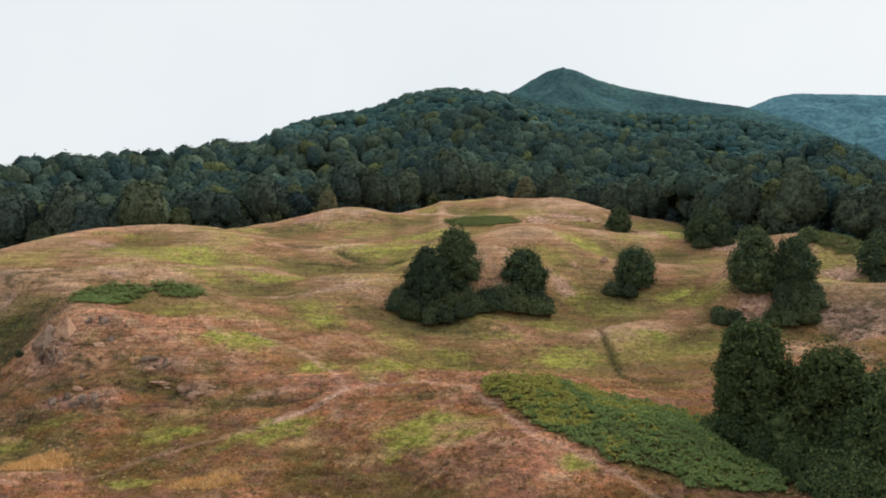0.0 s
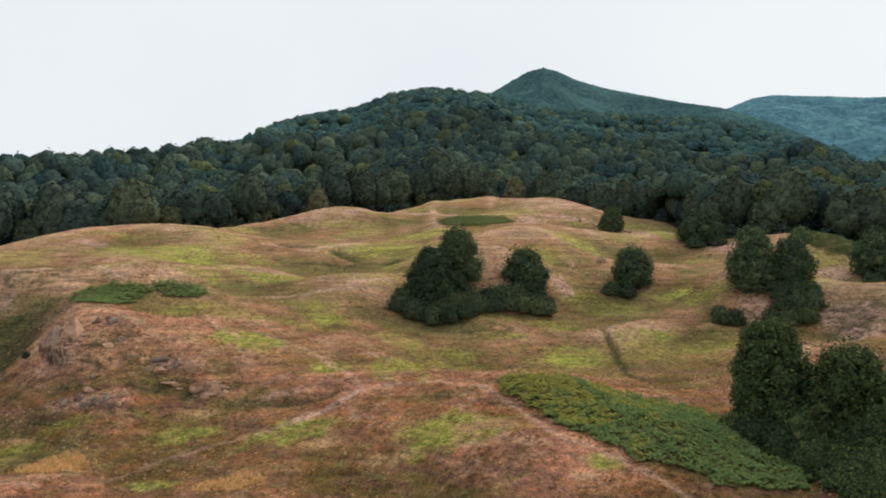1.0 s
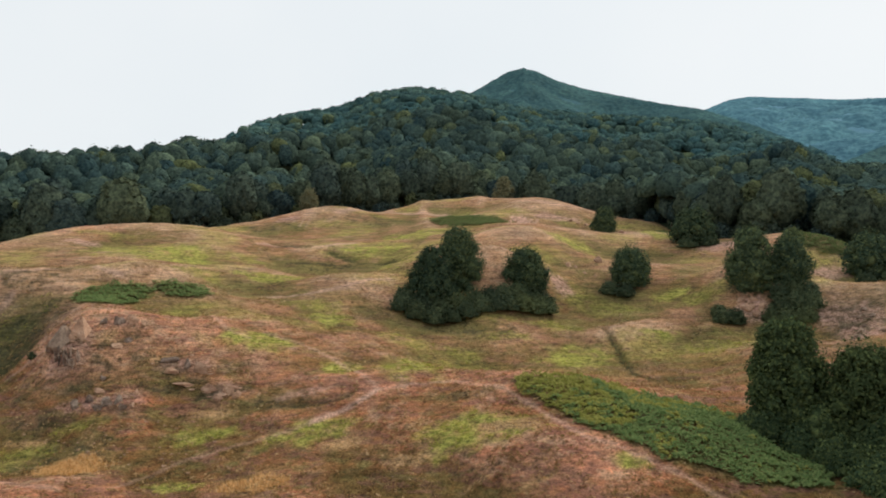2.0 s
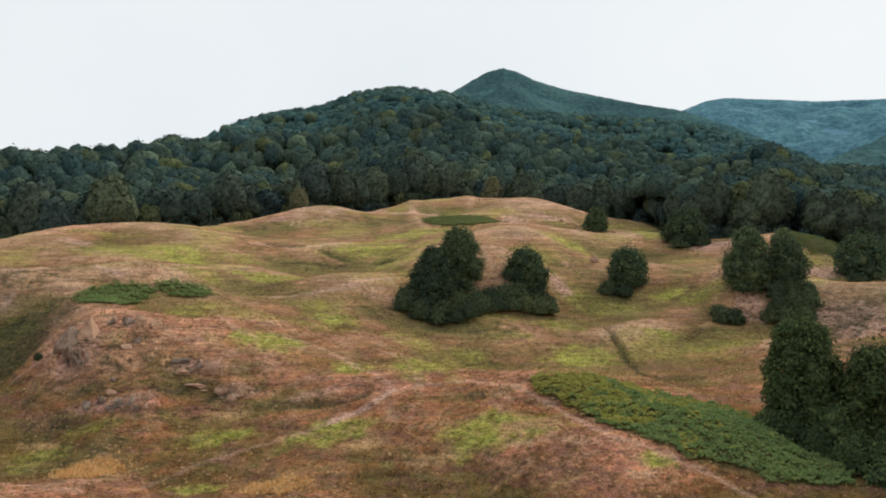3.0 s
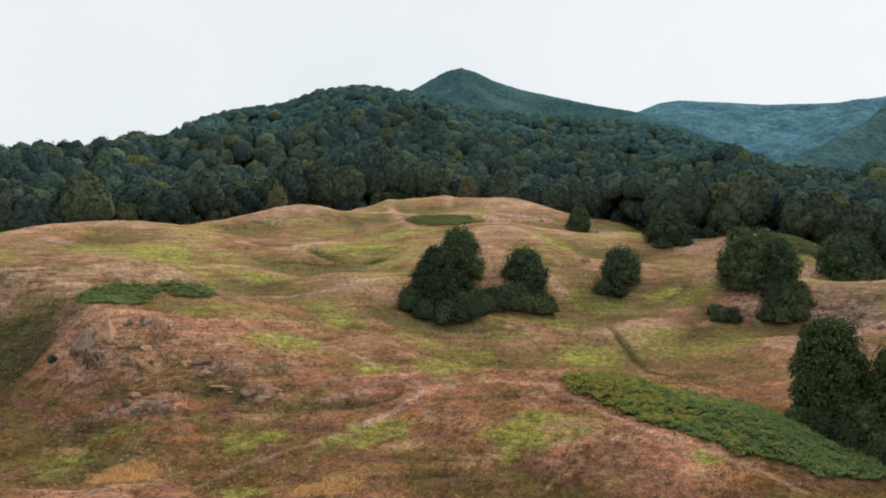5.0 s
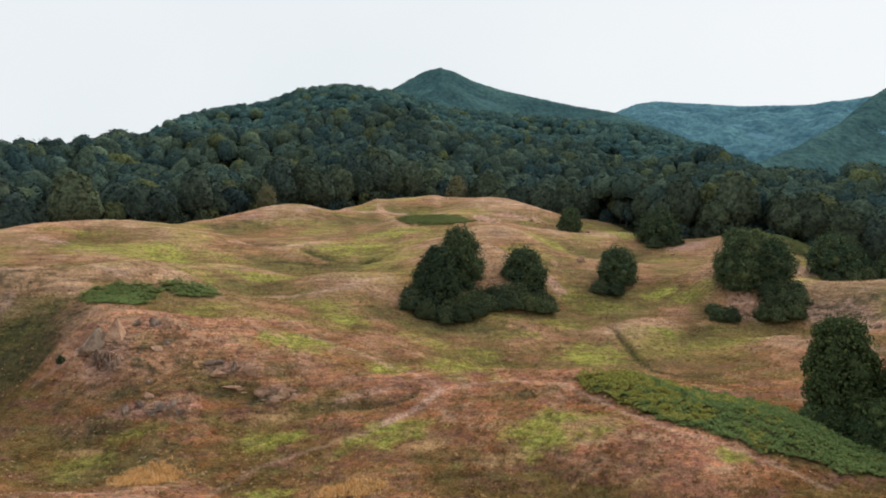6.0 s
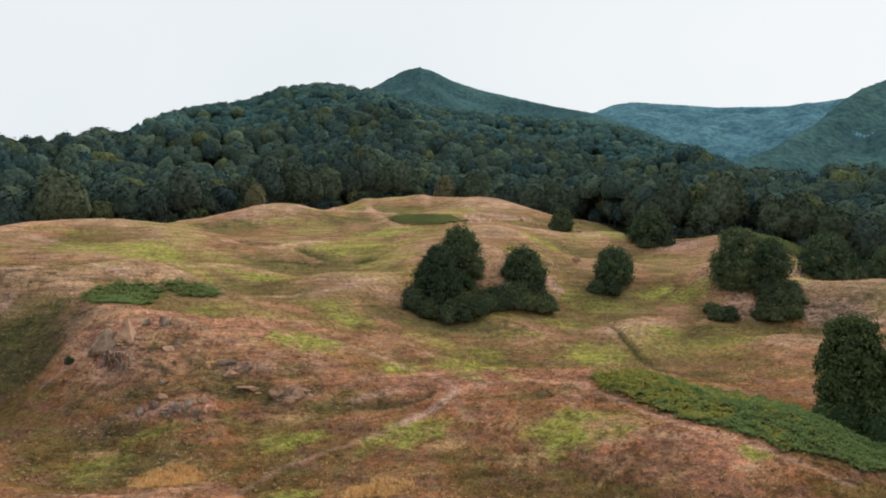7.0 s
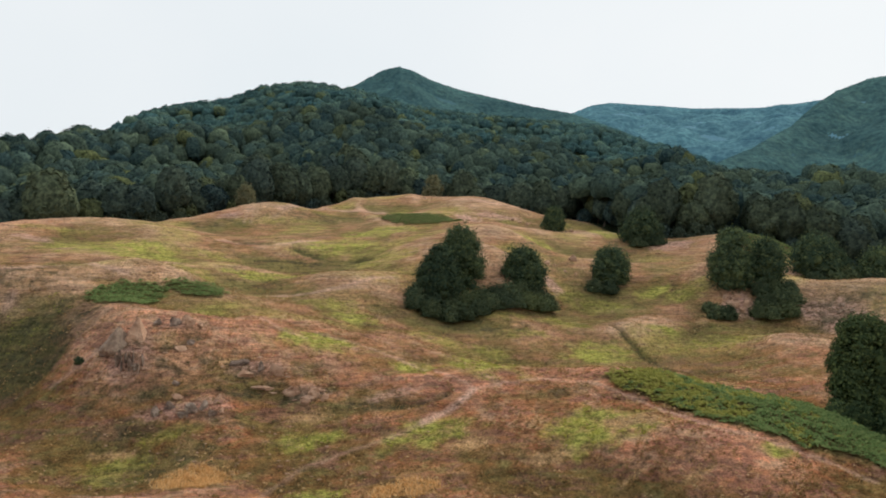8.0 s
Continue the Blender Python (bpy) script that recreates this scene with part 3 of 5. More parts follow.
# Lower woods' leaves again, made bluer and paler to stand for haze.
LEAF_WOODS_HAZED = leaf_material("upper_hillside_leaves_hazed", (0.045, 0.103, 0.114), (0.056, 0.118, 0.124), (0.080, 0.143, 0.132), warm=0.14, tint=True, through_light=0.0, gold=0.6, sombre=0.4, relief=0.5)
LEAF_PALE = leaf_material("pale_leaves", (0.130, 0.134, 0.086), (0.178, 0.176, 0.106), (0.232, 0.218, 0.124), warm=0.1)
# Blue distance haze is painted into the next two leaf colours.
LEAF_PEAK_HAZE = leaf_material("peak_leaves_hazed", (0.045, 0.104, 0.120), (0.052, 0.115, 0.128), (0.061, 0.126, 0.132), warm=0.06, tint=True, through_light=0.0, gold=0.15, sombre=0.3, mottle=0.13)
LEAF_FAR_HAZE = leaf_material("mountain_leaves_hazed", (0.090, 0.200, 0.250), (0.098, 0.212, 0.260), (0.108, 0.222, 0.262), warm=0.04, tint=True, through_light=0.0, gold=0.1, sombre=0.2, mottle=0.09)
# Colour lifted and blued for haze, as on the meadow trees.
LEAF_BUSH = leaf_material("thicket_leaves", (0.054, 0.082, 0.056), (0.084, 0.116, 0.066), (0.130, 0.152, 0.078), warm=0.14)
FERN = grass_material("bracken_fronds", (0.260, 0.265, 0.066), (0.350, 0.350, 0.092), (0.450, 0.420, 0.135))
FERN_DEEP = grass_material("deep_green_bracken_fronds", (0.140, 0.215, 0.080), (0.205, 0.285, 0.105), (0.275, 0.335, 0.130))
FERN_FAR = grass_material("shaded_bracken_fronds", (0.130, 0.172, 0.068), (0.180, 0.222, 0.088), (0.235, 0.266, 0.106))
WEED = grass_material("weed_leaves", (0.075, 0.086, 0.040), (0.115, 0.120, 0.052), (0.170, 0.155, 0.070))
STRAW = grass_material("straw_blades", (0.400, 0.210, 0.075), (0.720, 0.440, 0.180), (0.900, 0.660, 0.360))
DRY = grass_material("dry_blades", (0.140, 0.085, 0.038), (0.330, 0.190, 0.082), (0.540, 0.350, 0.160))
TUSSOCK = grass_material("tussock_blades", (0.150, 0.108, 0.046), (0.240, 0.160, 0.066), (0.330, 0.220, 0.092))
PALE_TUSSOCK = grass_material("bleached_blades", (0.420, 0.270, 0.130), (0.560, 0.380, 0.195), (0.700, 0.510, 0.290))
LUSH = grass_material("green_blades", (0.190, 0.215, 0.036), (0.340, 0.350, 0.058), (0.440, 0.410, 0.095))
ROCK_TAN = rock_material("tan_sandstone", [(0.3, (0.270, 0.145, 0.090)), (0.5, (0.560, 0.335, 0.210)), (0.7, (0.740, 0.500, 0.345))], (0.30, 0.20, 0.13))
ROCK_DARK = rock_material("dark_grey_rock", [(0.34, (0.085, 0.060, 0.046)), (0.5, (0.240, 0.170, 0.128)), (0.64, (0.520, 0.400, 0.310))], (0.10, 0.080, 0.050))
ROCK_GREY = rock_material("grey_weathered_rock", [(0.3, (0.120, 0.082, 0.060)), (0.5, (0.285, 0.195, 0.138)), (0.7, (0.560, 0.415, 0.300))], (0.11, 0.095, 0.06))


# ---- mesh helpers ----
def mesh_of(name, verts, faces, material, smooth=False):
    me = bpy.data.meshes.new(name)
    me.from_pydata(np.asarray(verts).tolist(), [], np.asarray(faces).tolist() if isinstance(faces, np.ndarray) else faces)
    me.materials.append(material)
    if smooth:
        me.polygons.foreach_set("use_smooth", np.ones(len(me.polygons), bool))
    return me


def floats(me, name, values):
    a = me.attributes.new(name, "FLOAT", "POINT")
    a.data.foreach_set("value", np.asarray(values, np.float32).ravel())


def shade_round(me, count):
    """Smooth shading for the first faces of a mesh."""
    me.polygons.foreach_set("use_smooth", np.arange(len(me.polygons)) < count)


def part(name, me, parent, label=""):
    ob = new(name, me)
    ob.parent = parent
    return tagged(ob, label)


def ico(sub):
    bm = bmesh.new()
    bmesh.ops.create_icosphere(bm, subdivisions=sub, radius=1)
    v = np.array([p.co for p in bm.verts])
    f = np.array([[q.index for q in p.verts] for p in bm.faces])
    bm.free()
    return v, f


ICO1, ICO2, ICO3 = ico(1), ico(2), ico(3)


def lumps(v, rng, amount, n=6):
    """Radial factor that makes a ball uneven."""
    d = v / np.linalg.norm(v, axis=1, keepdims=True)
    k = 0
    for i in range(n):
        a = rng.normal(size=3)
        k = k + np.sin(d @ a * rng.uniform(1.5, 4.0) + rng.uniform(0, 6.3))
    return 1 + amount * k / n * 1.8


def sprays(rng, centres, normals, size):
    """Bent leaf sprays: two triangles each, folded along the middle."""
    n = len(centres)
    a = np.cross(normals, rng.normal(size=(n, 3)))
    a /= np.linalg.norm(a, axis=1, keepdims=True) + 1e-9
    b = np.cross(normals, a)
    s = size * rng.uniform(0.6, 1.35, (n, 1))
    tip = centres + a * s
    back = centres - a * s * 0.8
    l = centres + b * s * 0.62 + normals * s * rng.uniform(-0.35, 0.1, (n, 1))
    r = centres - b * s * 0.62 + normals * s * rng.uniform(-0.35, 0.1, (n, 1))
    v = np.stack([back, l, tip, r], 1).reshape(-1, 3)
    i = np.arange(n)[:, None] * 4
    f = np.concatenate([i + [0, 1, 2], i + [0, 2, 3]], 1).reshape(-1, 3)
    return v, f


def profile(u, taper):
    """Width of a crown at a share u of its height: full near the foot, drawn in to the top."""
    return 0.66 + 0.34 * u / 0.34 if u < 0.34 else max((1 - u) / 0.66, 0.02) ** taper


def crown_mesh(name, rng, top, radius, low, leaves, size, material, lobes=26, taper=0.5, ball=ICO2, fat=0.34):
    """A leafy crown from height low to top: uneven inner masses and many leaf sprays round them."""
    vs, fs, k = [], [], 0
    tall = top - low - 0.3 * fat * radius
    cs, rs = [], []
    for u in (0.08, 0.24, 0.42, 0.6, 0.78):
        cs.append((rng.uniform(-0.08, 0.08) * radius, rng.uniform(-0.08, 0.08) * radius, low + u * tall)), rs.append(radius * profile(u, taper) * 0.84)
    for i in range(lobes):
        u = min(max((i + 0.5) / lobes + rng.uniform(-0.04, 0.04), 0.02), 0.97)
        p = profile(u, taper)
        lr = radius * fat * rng.uniform(0.7, 1.2) * (0.5 + 0.55 * p)
        ang = i * 2.4 + rng.uniform(-0.5, 0.5)
        d = max(radius * p * rng.uniform(0.9, 1.12) - lr * 0.7, 0) * np.sqrt(rng.uniform(0.6, 1.0))
        cs.append((d * np.cos(ang), d * np.sin(ang), low + u * tall - 0.3 * lr)), rs.append(lr)
    for c, r in zip(cs, rs):
        v = ball[0] * lumps(ball[0], rng, 0.2)[:, None] * r * 0.64 * np.array([1, 1, rng.uniform(0.75, 1.05)]) + np.array(c)
        v[:, 2] = np.maximum(v[:, 2], -0.1)
        vs.append(v), fs.append(ball[1] + k)
        k += len(v)
    w = np.array(rs) ** 2
    w[:5] *= 0.5
    pick = rng.choice(len(cs), leaves, p=w / w.sum())
    d = rng.normal(size=(leaves, 3))
    d[:, 2] += 0.15
    d /= np.linalg.norm(d, axis=1, keepdims=True)
    centres = np.array(cs)[pick] + d * np.array(rs)[pick][:, None] * rng.uniform(0.80, 1.28, (leaves, 1))
    centres[:, 2] = np.maximum(centres[:, 2], 0.1)
    nrm = d + rng.normal(size=(leaves, 3)) * 0.4 + np.array([0, 0, 0.3])
    nrm /= np.linalg.norm(nrm, axis=1, keepdims=True)
    v, f = sprays(rng, centres, nrm, size)
    vs.append(v), fs.append(f + k)
    me = mesh_of(name, np.concatenate(vs), np.concatenate(fs), material)
    shade_round(me, k // len(ball[0]) * len(ball[1]))
    return me


def limb(verts, faces, a, b, ra, rb, bend, sides=7, steps=4):
    """A tapered, slightly bent limb from a to b, added to verts and faces."""
    a, b = Vector(a), Vector(b)
    axis = (b - a).normalized()
    u = axis.orthogonal().normalized()
    v = axis.cross(u)
    k = len(verts)
    for i in range(steps + 1):
        t = i / steps
        c = a.lerp(b, t) + u * bend * math.sin(math.pi * t)
        r = ra + (rb - ra) * t
        for j in range(sides):
            q = 2 * math.pi * j / sides
            verts.append(tuple(c + (u * math.cos(q) + v * math.sin(q)) * r * (1 + 0.08 * math.sin(3 * q + i))))
    for i in range(steps):
        for j in range(sides):
            faces.append((k + i * sides + j, k + i * sides + (j + 1) % sides, k + (i + 1) * sides + (j + 1) % sides, k + (i + 1) * sides + j))
    faces.append(tuple(k + steps * sides + j for j in range(sides)))


def trunk_mesh(rng, top, radius, low, thick):
    verts, faces = [], []
    limb(verts, faces, (0, 0, -0.5), (0, 0, top * 0.55), thick * 1.25, thick * 0.6, thick * 0.5, 9, 5)
    limb(verts, faces, (0, 0, top * 0.55), (0, 0, top * 0.88), thick * 0.6, thick * 0.15, thick * 0.4, 7, 3)
    for i in range(7):
        a = i * 2.4 + rng.uniform(-0.4, 0.4)
        z = low + (top - low) * (0.12 + 0.09 * i)
        d = radius * rng.uniform(0.5, 0.75)
        limb(verts, faces, (0, 0, z), (d * math.cos(a), d * math.sin(a), z + d * 0.6), thick * 0.38, thick * 0.1, 0.15, 6, 3)
    return mesh_of("trunk", verts, faces, BARK, True)


def broadleaf(x, y, top, radius, low, label, leaves=3600, size=0.34, lobes=30, taper=0.5, seed=0, material=None, category="tree", fat=0.34, sink=0.0):
    rng = np.random.default_rng(seed)
    tree = tagged(new("broadleaf_tree"), label, category, "broadleaf trees of the meadow")
    tree.location = at(x, y, -sink)
    top = top + sink
    part("trunk", trunk_mesh(rng, top, radius, low, 0.035 * top * 0.6 + 0.05), tree)
    part("crown", crown_mesh("crown", rng, top, radius, low, leaves, size, material or LEAF_MEADOW_HAZED, lobes, taper, ICO2, fat), tree)
    return tree


def thicket(x, y, radius, tall, label, leaves=700, size=0.26, seed=0, material=None):
    rng = np.random.default_rng(seed)
    bush = tagged(new("bush"), label, "bush", "thicket round the meadow trees")
    bush.location = at(x, y)
    verts, faces = [], []
    for i in range(6):
        a = i * 1.05 + rng.uniform(-0.3, 0.3)
        limb(verts, faces, (0, 0, -0.2), (radius * 0.6 * math.cos(a), radius * 0.6 * math.sin(a), tall * 0.7), 0.05, 0.015, 0.1, 5, 3)
    part("stems", mesh_of("stems", verts, faces, BARK, True), bush)
    part("crown", crown_mesh("crown", rng, tall, radius, 0.1, leaves, size, material or LEAF_BUSH, 16, 0.34, ICO1, 0.42), bush)
    return bush


def boulder(x, y, sx, sy, sz, material, label, sink=0.3, turn=0.0, seed=0, point=0.0, cuts=9, name="boulder", lean=0.0):
    """A broken rock: an uneven ball cut by planes, so that it has faces and edges."""
    rng = np.random.default_rng(seed)
    v = ICO3[0].copy() * lumps(ICO3[0], rng, 0.12)[:, None]
    for i in range(cuts):
        n = rng.normal(size=3)
        n /= np.linalg.norm(n)
        d = v @ n - rng.uniform(0.38, 0.8)
        v -= np.maximum(d, 0)[:, None] * n
    if point:
        v[:, :2] *= (1 - point * np.clip((v[:, 2:] + 0.6) / 1.6, 0, 1))
    v += 0.05 * np.sin(v[:, [1, 2, 0]] * 7 + seed) + 0.03 * np.sin(v[:, [2, 0, 1]] * 17 + 2 * seed) + rng.normal(size=v.shape) * 0.018
    v *= np.array([sx, sy, sz])
    ob = tagged(new(name, mesh_of(name, v, ICO3[1], material)), label, "rock", "rocks in the meadow")
    p = at(x, y)
    ob.matrix_world = Matrix.Translation(p + Vector((0, 0, sz * (1 - 2 * sink) * 0.8))) @ Euler((lean, 0, turn)).to_matrix().to_4x4()
    return ob


def wedge(x, y, sx, sy, sz, material, label, side, seed):
    """A steep pointed rock with broad flat faces that meet in a ridge."""
    rng = np.random.default_rng(seed)
    v = ICO3[0].copy()
    for n, d in (((0.85, -0.15, 0.5), 0.40), ((-0.85, -0.1, 0.5), 0.40), ((0.1, -0.85, 0.42), 0.42), ((0, 0.8, 0.6), 0.42), ((0.5, -0.6, 0.55), 0.52), ((-0.45, -0.7, 0.5), 0.55)):
        n = np.array([n[0] + 0.35 * side, n[1], n[2]]) + rng.normal(size=3) * 0.05
        n /= np.linalg.norm(n)
        v -= np.maximum(v @ n - d, 0)[:, None] * n
    v += rng.normal(size=v.shape) * 0.014 + 0.02 * np.sin(v[:, [1, 2, 0]] * 13 + seed)
    v *= np.array([sx, sy, sz]) * 1.12
    ob = tagged(new("boulder", mesh_of("boulder", v, ICO3[1], material)), label, "rock", "rocks in the meadow")
    ob.location = at(x, y, 0.3 * sz)
    return ob


# ---- ground ----
def build_ground():
    r = np.concatenate([np.linspace(0.001, 40, 15), np.exp(np.linspace(np.log(41.5), np.log(300), 310)), np.exp(np.linspace(np.log(304), np.log(2400), 90)), np.exp(np.linspace(np.log(2500), np.log(4600), 8))])
    a = np.radians(np.concatenate([np.linspace(-180, -42, 46)[:-1], np.linspace(-42, 49, 430), np.linspace(49, 180, 44)[1:]]))
    A, R = np.meshgrid(a, r)
    x, y = R * np.sin(A), R * np.cos(A)
    z = smooth_ground(x, y)
    n, m = x.shape
    i, j = np.meshgrid(np.arange(n - 1), np.arange(m - 1), indexing="ij")
    k = (i * m + j).ravel()
    faces = np.stack([k, k + 1, k + m + 1, k + m], -1)
    me = mesh_of("ground", np.stack([x, y, z], -1).reshape(-1, 3), faces, MEADOW, True)
    lush = 0 * x
    for q, (cx, cy, rx, ry) in enumerate(GREEN + GREEN_B):
        lush = np.maximum(lush, spot(x, y, cx, cy, rx, ry, q) * (1.0 if q < len(GREEN) else 0.6))
    lush = np.maximum(lush, np.clip(waves(x, y, 26, 71) * 1.2 - 0.25, 0, 0.5) * (y > 95))
    straw = 0 * x
    for q, (cx, cy, rx, ry) in enumerate(GOLD):
        straw = np.maximum(straw, spot(x, y, cx, cy, rx, ry, q + 60) * 0.85)
    bare = 0 * x
    for q, (cx, cy, rx, ry) in enumerate(SOIL):
        bare = np.maximum(bare, spot(x, y, cx, cy, rx, ry, q + 90) * (0.9 if cy > 95 else 0.6))
    worn = 0 * x
    for nodes, width in PATHS:
        worn = np.maximum(worn, track(x, y, nodes, width) * (0.95 if width == 0.42 else 0.75 if width > 0.42 else 0.5 if width > 0.27 else 0.36))
    # Darker ground inside the wood edge and the bracken outlines.
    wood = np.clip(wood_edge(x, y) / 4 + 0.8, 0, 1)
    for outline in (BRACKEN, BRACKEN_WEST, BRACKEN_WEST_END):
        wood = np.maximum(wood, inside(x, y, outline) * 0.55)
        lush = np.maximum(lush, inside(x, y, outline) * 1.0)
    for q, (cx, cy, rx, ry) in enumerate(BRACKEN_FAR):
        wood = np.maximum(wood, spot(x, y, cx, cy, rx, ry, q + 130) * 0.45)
    # Darker patch on the hummock beside the knoll.
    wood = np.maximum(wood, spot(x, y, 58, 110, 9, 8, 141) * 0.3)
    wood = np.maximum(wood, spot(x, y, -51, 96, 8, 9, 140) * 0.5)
    # The ditch bed is darker.
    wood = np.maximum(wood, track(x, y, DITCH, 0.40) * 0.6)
    # Dark soil and the shade inside the cuts are painted on.
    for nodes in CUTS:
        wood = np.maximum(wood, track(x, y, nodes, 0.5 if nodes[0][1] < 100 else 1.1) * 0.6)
    for nodes in GULLIES:
        worn = np.maximum(worn, track(x, y, nodes, 0.3) * 0.8)
    # Convexity of the ground over three reaches.
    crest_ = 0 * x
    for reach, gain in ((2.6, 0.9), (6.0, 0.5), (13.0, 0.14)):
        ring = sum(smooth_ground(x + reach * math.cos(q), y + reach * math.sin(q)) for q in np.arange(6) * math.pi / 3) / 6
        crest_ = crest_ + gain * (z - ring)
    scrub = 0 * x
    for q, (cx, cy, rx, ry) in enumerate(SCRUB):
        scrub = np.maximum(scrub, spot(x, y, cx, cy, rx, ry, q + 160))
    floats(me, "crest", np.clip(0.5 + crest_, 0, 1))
    floats(me, "scrub", scrub)
    floats(me, "rust", np.clip(0.22 + np.clip((108 - y) / 30, 0, 1) * 0.7 + 0.30 * waves(x, y, 30, 72), 0, 1) * (1 - 0.45 * scrub))
    for name, values in (("lush", lush * (1 - wood)), ("straw", straw), ("bare", bare * (wood < 0.9)), ("worn", worn), ("plants_and_shade", wood), ("high_woods_haze", np.clip((R - 690) / 60, 0, 1)), ("far_woods_haze", np.clip((R - crest(x, y, PEAK)[0] - 20) / 40, 0, 1))):
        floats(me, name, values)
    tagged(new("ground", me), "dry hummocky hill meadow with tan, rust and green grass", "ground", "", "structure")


build_ground()


# ---- meadow trees ----
for tx, ty, top, radius, low, leaves, size, lobes, taper, label in [
    (1.9, 122.5, 27.5, 4.1, 0.6, 12000, 0.17, 70, 0.36, "tall dark green broadleaf tree rising from a bramble thicket"),
    (-2.3, 118.2, 24.6, 3.9, 0.3, 11000, 0.17, 66, 0.50, "dark green conical broadleaf tree with yellowing lower leaves"),
    (12.2, 124.2, 24.4, 3.9, 0.3, 11000, 0.17, 66, 0.34, "round very dark green broadleaf tree above the thicket"),
    (31.1, 134.6, 25.1, 3.7, 0.4, 7500, 0.18, 44, 0.34, "small round dark green tree with a bush at its foot"),
    (45.2, 120.4, 27.8, 4.2, 1.0, 10000, 0.18, 60, 0.42, "tall leafy green tree on a rocky knoll"),
    (50.6, 119.8, 26.2, 3.7, 0.8, 9000, 0.18, 54, 0.42, "dark leafy tree beside another on a rocky knoll"),
    (69.5, 157.5, 28.2, 2.6, 0.3, 3600, 0.24, 22, 0.5, "low rounded dark green tree in the grass"),
    (39.6, 185.6, 36.2, 2.9, 0.1, 4200, 0.26, 30, 0.40, "small dark tree beside a strip of bare soil"),
    (55.6, 173.0, 34.5, 5.3, 0.3, 5500, 0.28, 32, 0.5, "broad dark green tree near the edge of the wood"),
    (75.6, 141.5, 27.9, 4.8, 0.3, 6000, 0.26, 34, 0.42, "broad dark green tree with low branches by a soil track"),
    (80.5, 144.5, 26.6, 4.2, 0.3, 5000, 0.26, 30, 0.45, "dark green tree standing close beside its neighbour"),
    (87.0, 138.0, 25.6, 4.8, 0.3, 5200, 0.26, 32, 0.45, "rounded green tree with sunlit upper leaves"),
    (24.8, 66.5, 16.5, 3.3, 0.4, 21000, 0.16, 90, 0.24, "tall leafy green tree beside the bracken, light showing through"),
    (29.4, 62.8, 14.8, 3.6, 0.3, 19000, 0.16, 86, 0.28, "dark green tree in a dense clump beside bracken"),
    (32.0, 58.4, 13.7, 3.6, 0.3, 17000, 0.16, 80, 0.40, "broad green tree at the end of a dense clump"),
    (30.4, 53.6, 12.0, 3.0, 0.2, 10000, 0.14, 42, 0.42, "young green tree at the foot of a tree clump"),
    (-30.8, 220.5, 43.4, 2.9, 0.2, 2600, 0.26, 20, 0.42, "small grey-green rounded tree on the meadow crest"),
    (25.4, 255.8, 51.8, 3.8, 0.2, 3000, 0.30, 22, 0.42, "grey-green rounded tree behind the meadow crest"),
]:
    broadleaf(tx, ty, top - float(height(tx, ty)), radius, low, label, leaves, size, lobes, taper, int(abs(tx * 7 + ty * 3)), LEAF_PALE if ty > 215 else LEAF_NEAR if ty < 80 else LEAF_MEADOW_HAZED, "tree", 0.21 if lobes > 40 else 0.27, 1.7 if 110 < ty < 126 and tx < 60 else 0.2)

for q, (bx, by, br, bh) in enumerate([(-6.4, 114.2, 1.8, 1.8), (-4.4, 113.2, 1.8, 1.9), (-2.0, 113.0, 1.9, 1.8), (0.4, 113.6, 1.8, 1.6), (2.6, 114.6, 1.8, 1.6), (4.8, 115.8, 1.8, 1.5), (6.8, 116.6, 1.8, 1.6), (8.8, 117.2, 1.8, 1.6), (10.8, 117.8, 1.9, 1.8),
                                      (12.9, 118.7, 1.9, 1.8), (14.8, 120.0, 1.7, 1.7), (-6.0, 116.6, 1.7, 2.0), (1.6, 116.6, 2.0, 1.8), (-0.8, 115.4, 2.0, 1.8), (-3.6, 115.2, 2.0, 2.0), (4.0, 117.8, 2.0, 1.6), (6.4, 118.8, 2.0, 1.5), (8.6, 119.4, 2.0, 1.6), (10.6, 120.6, 1.8, 1.5), (12.6, 121.0, 1.9, 1.5), (14.4, 122.0, 1.7, 1.4)]):
    thicket(bx, by, br, bh, "dense bramble bush at the foot of the dark trees", 2000, 0.17, seed=100 + q)
for q, (bx, by, br, bh) in enumerate([(26.8, 131.6, 1.6, 1.9), (29.2, 130.8, 1.7, 1.7), (37.8, 112.6, 1.5, 1.9), (39.5, 112.2, 1.5, 1.9), (38.4, 115.6, 1.2, 1.2), (44.9, 112.8, 1.6, 1.8), (46.8, 112.0, 1.8, 2.0), (48.9, 111.3, 1.8, 2.0), (50.6, 113.0, 1.8, 2.2), (48.8, 113.8, 1.9, 2.2), (46.9, 114.2, 1.8, 2.2), (49.6, 116.0, 1.8, 2.2), (47.6, 116.4, 1.7, 2.0), (51.6, 115.2, 1.5, 1.8)]):
    thicket(bx, by, br, bh, "low dark bush at the foot of a knoll" if q > 1 else "low dark bush beside a small tree", 1500, 0.17, seed=130 + q)
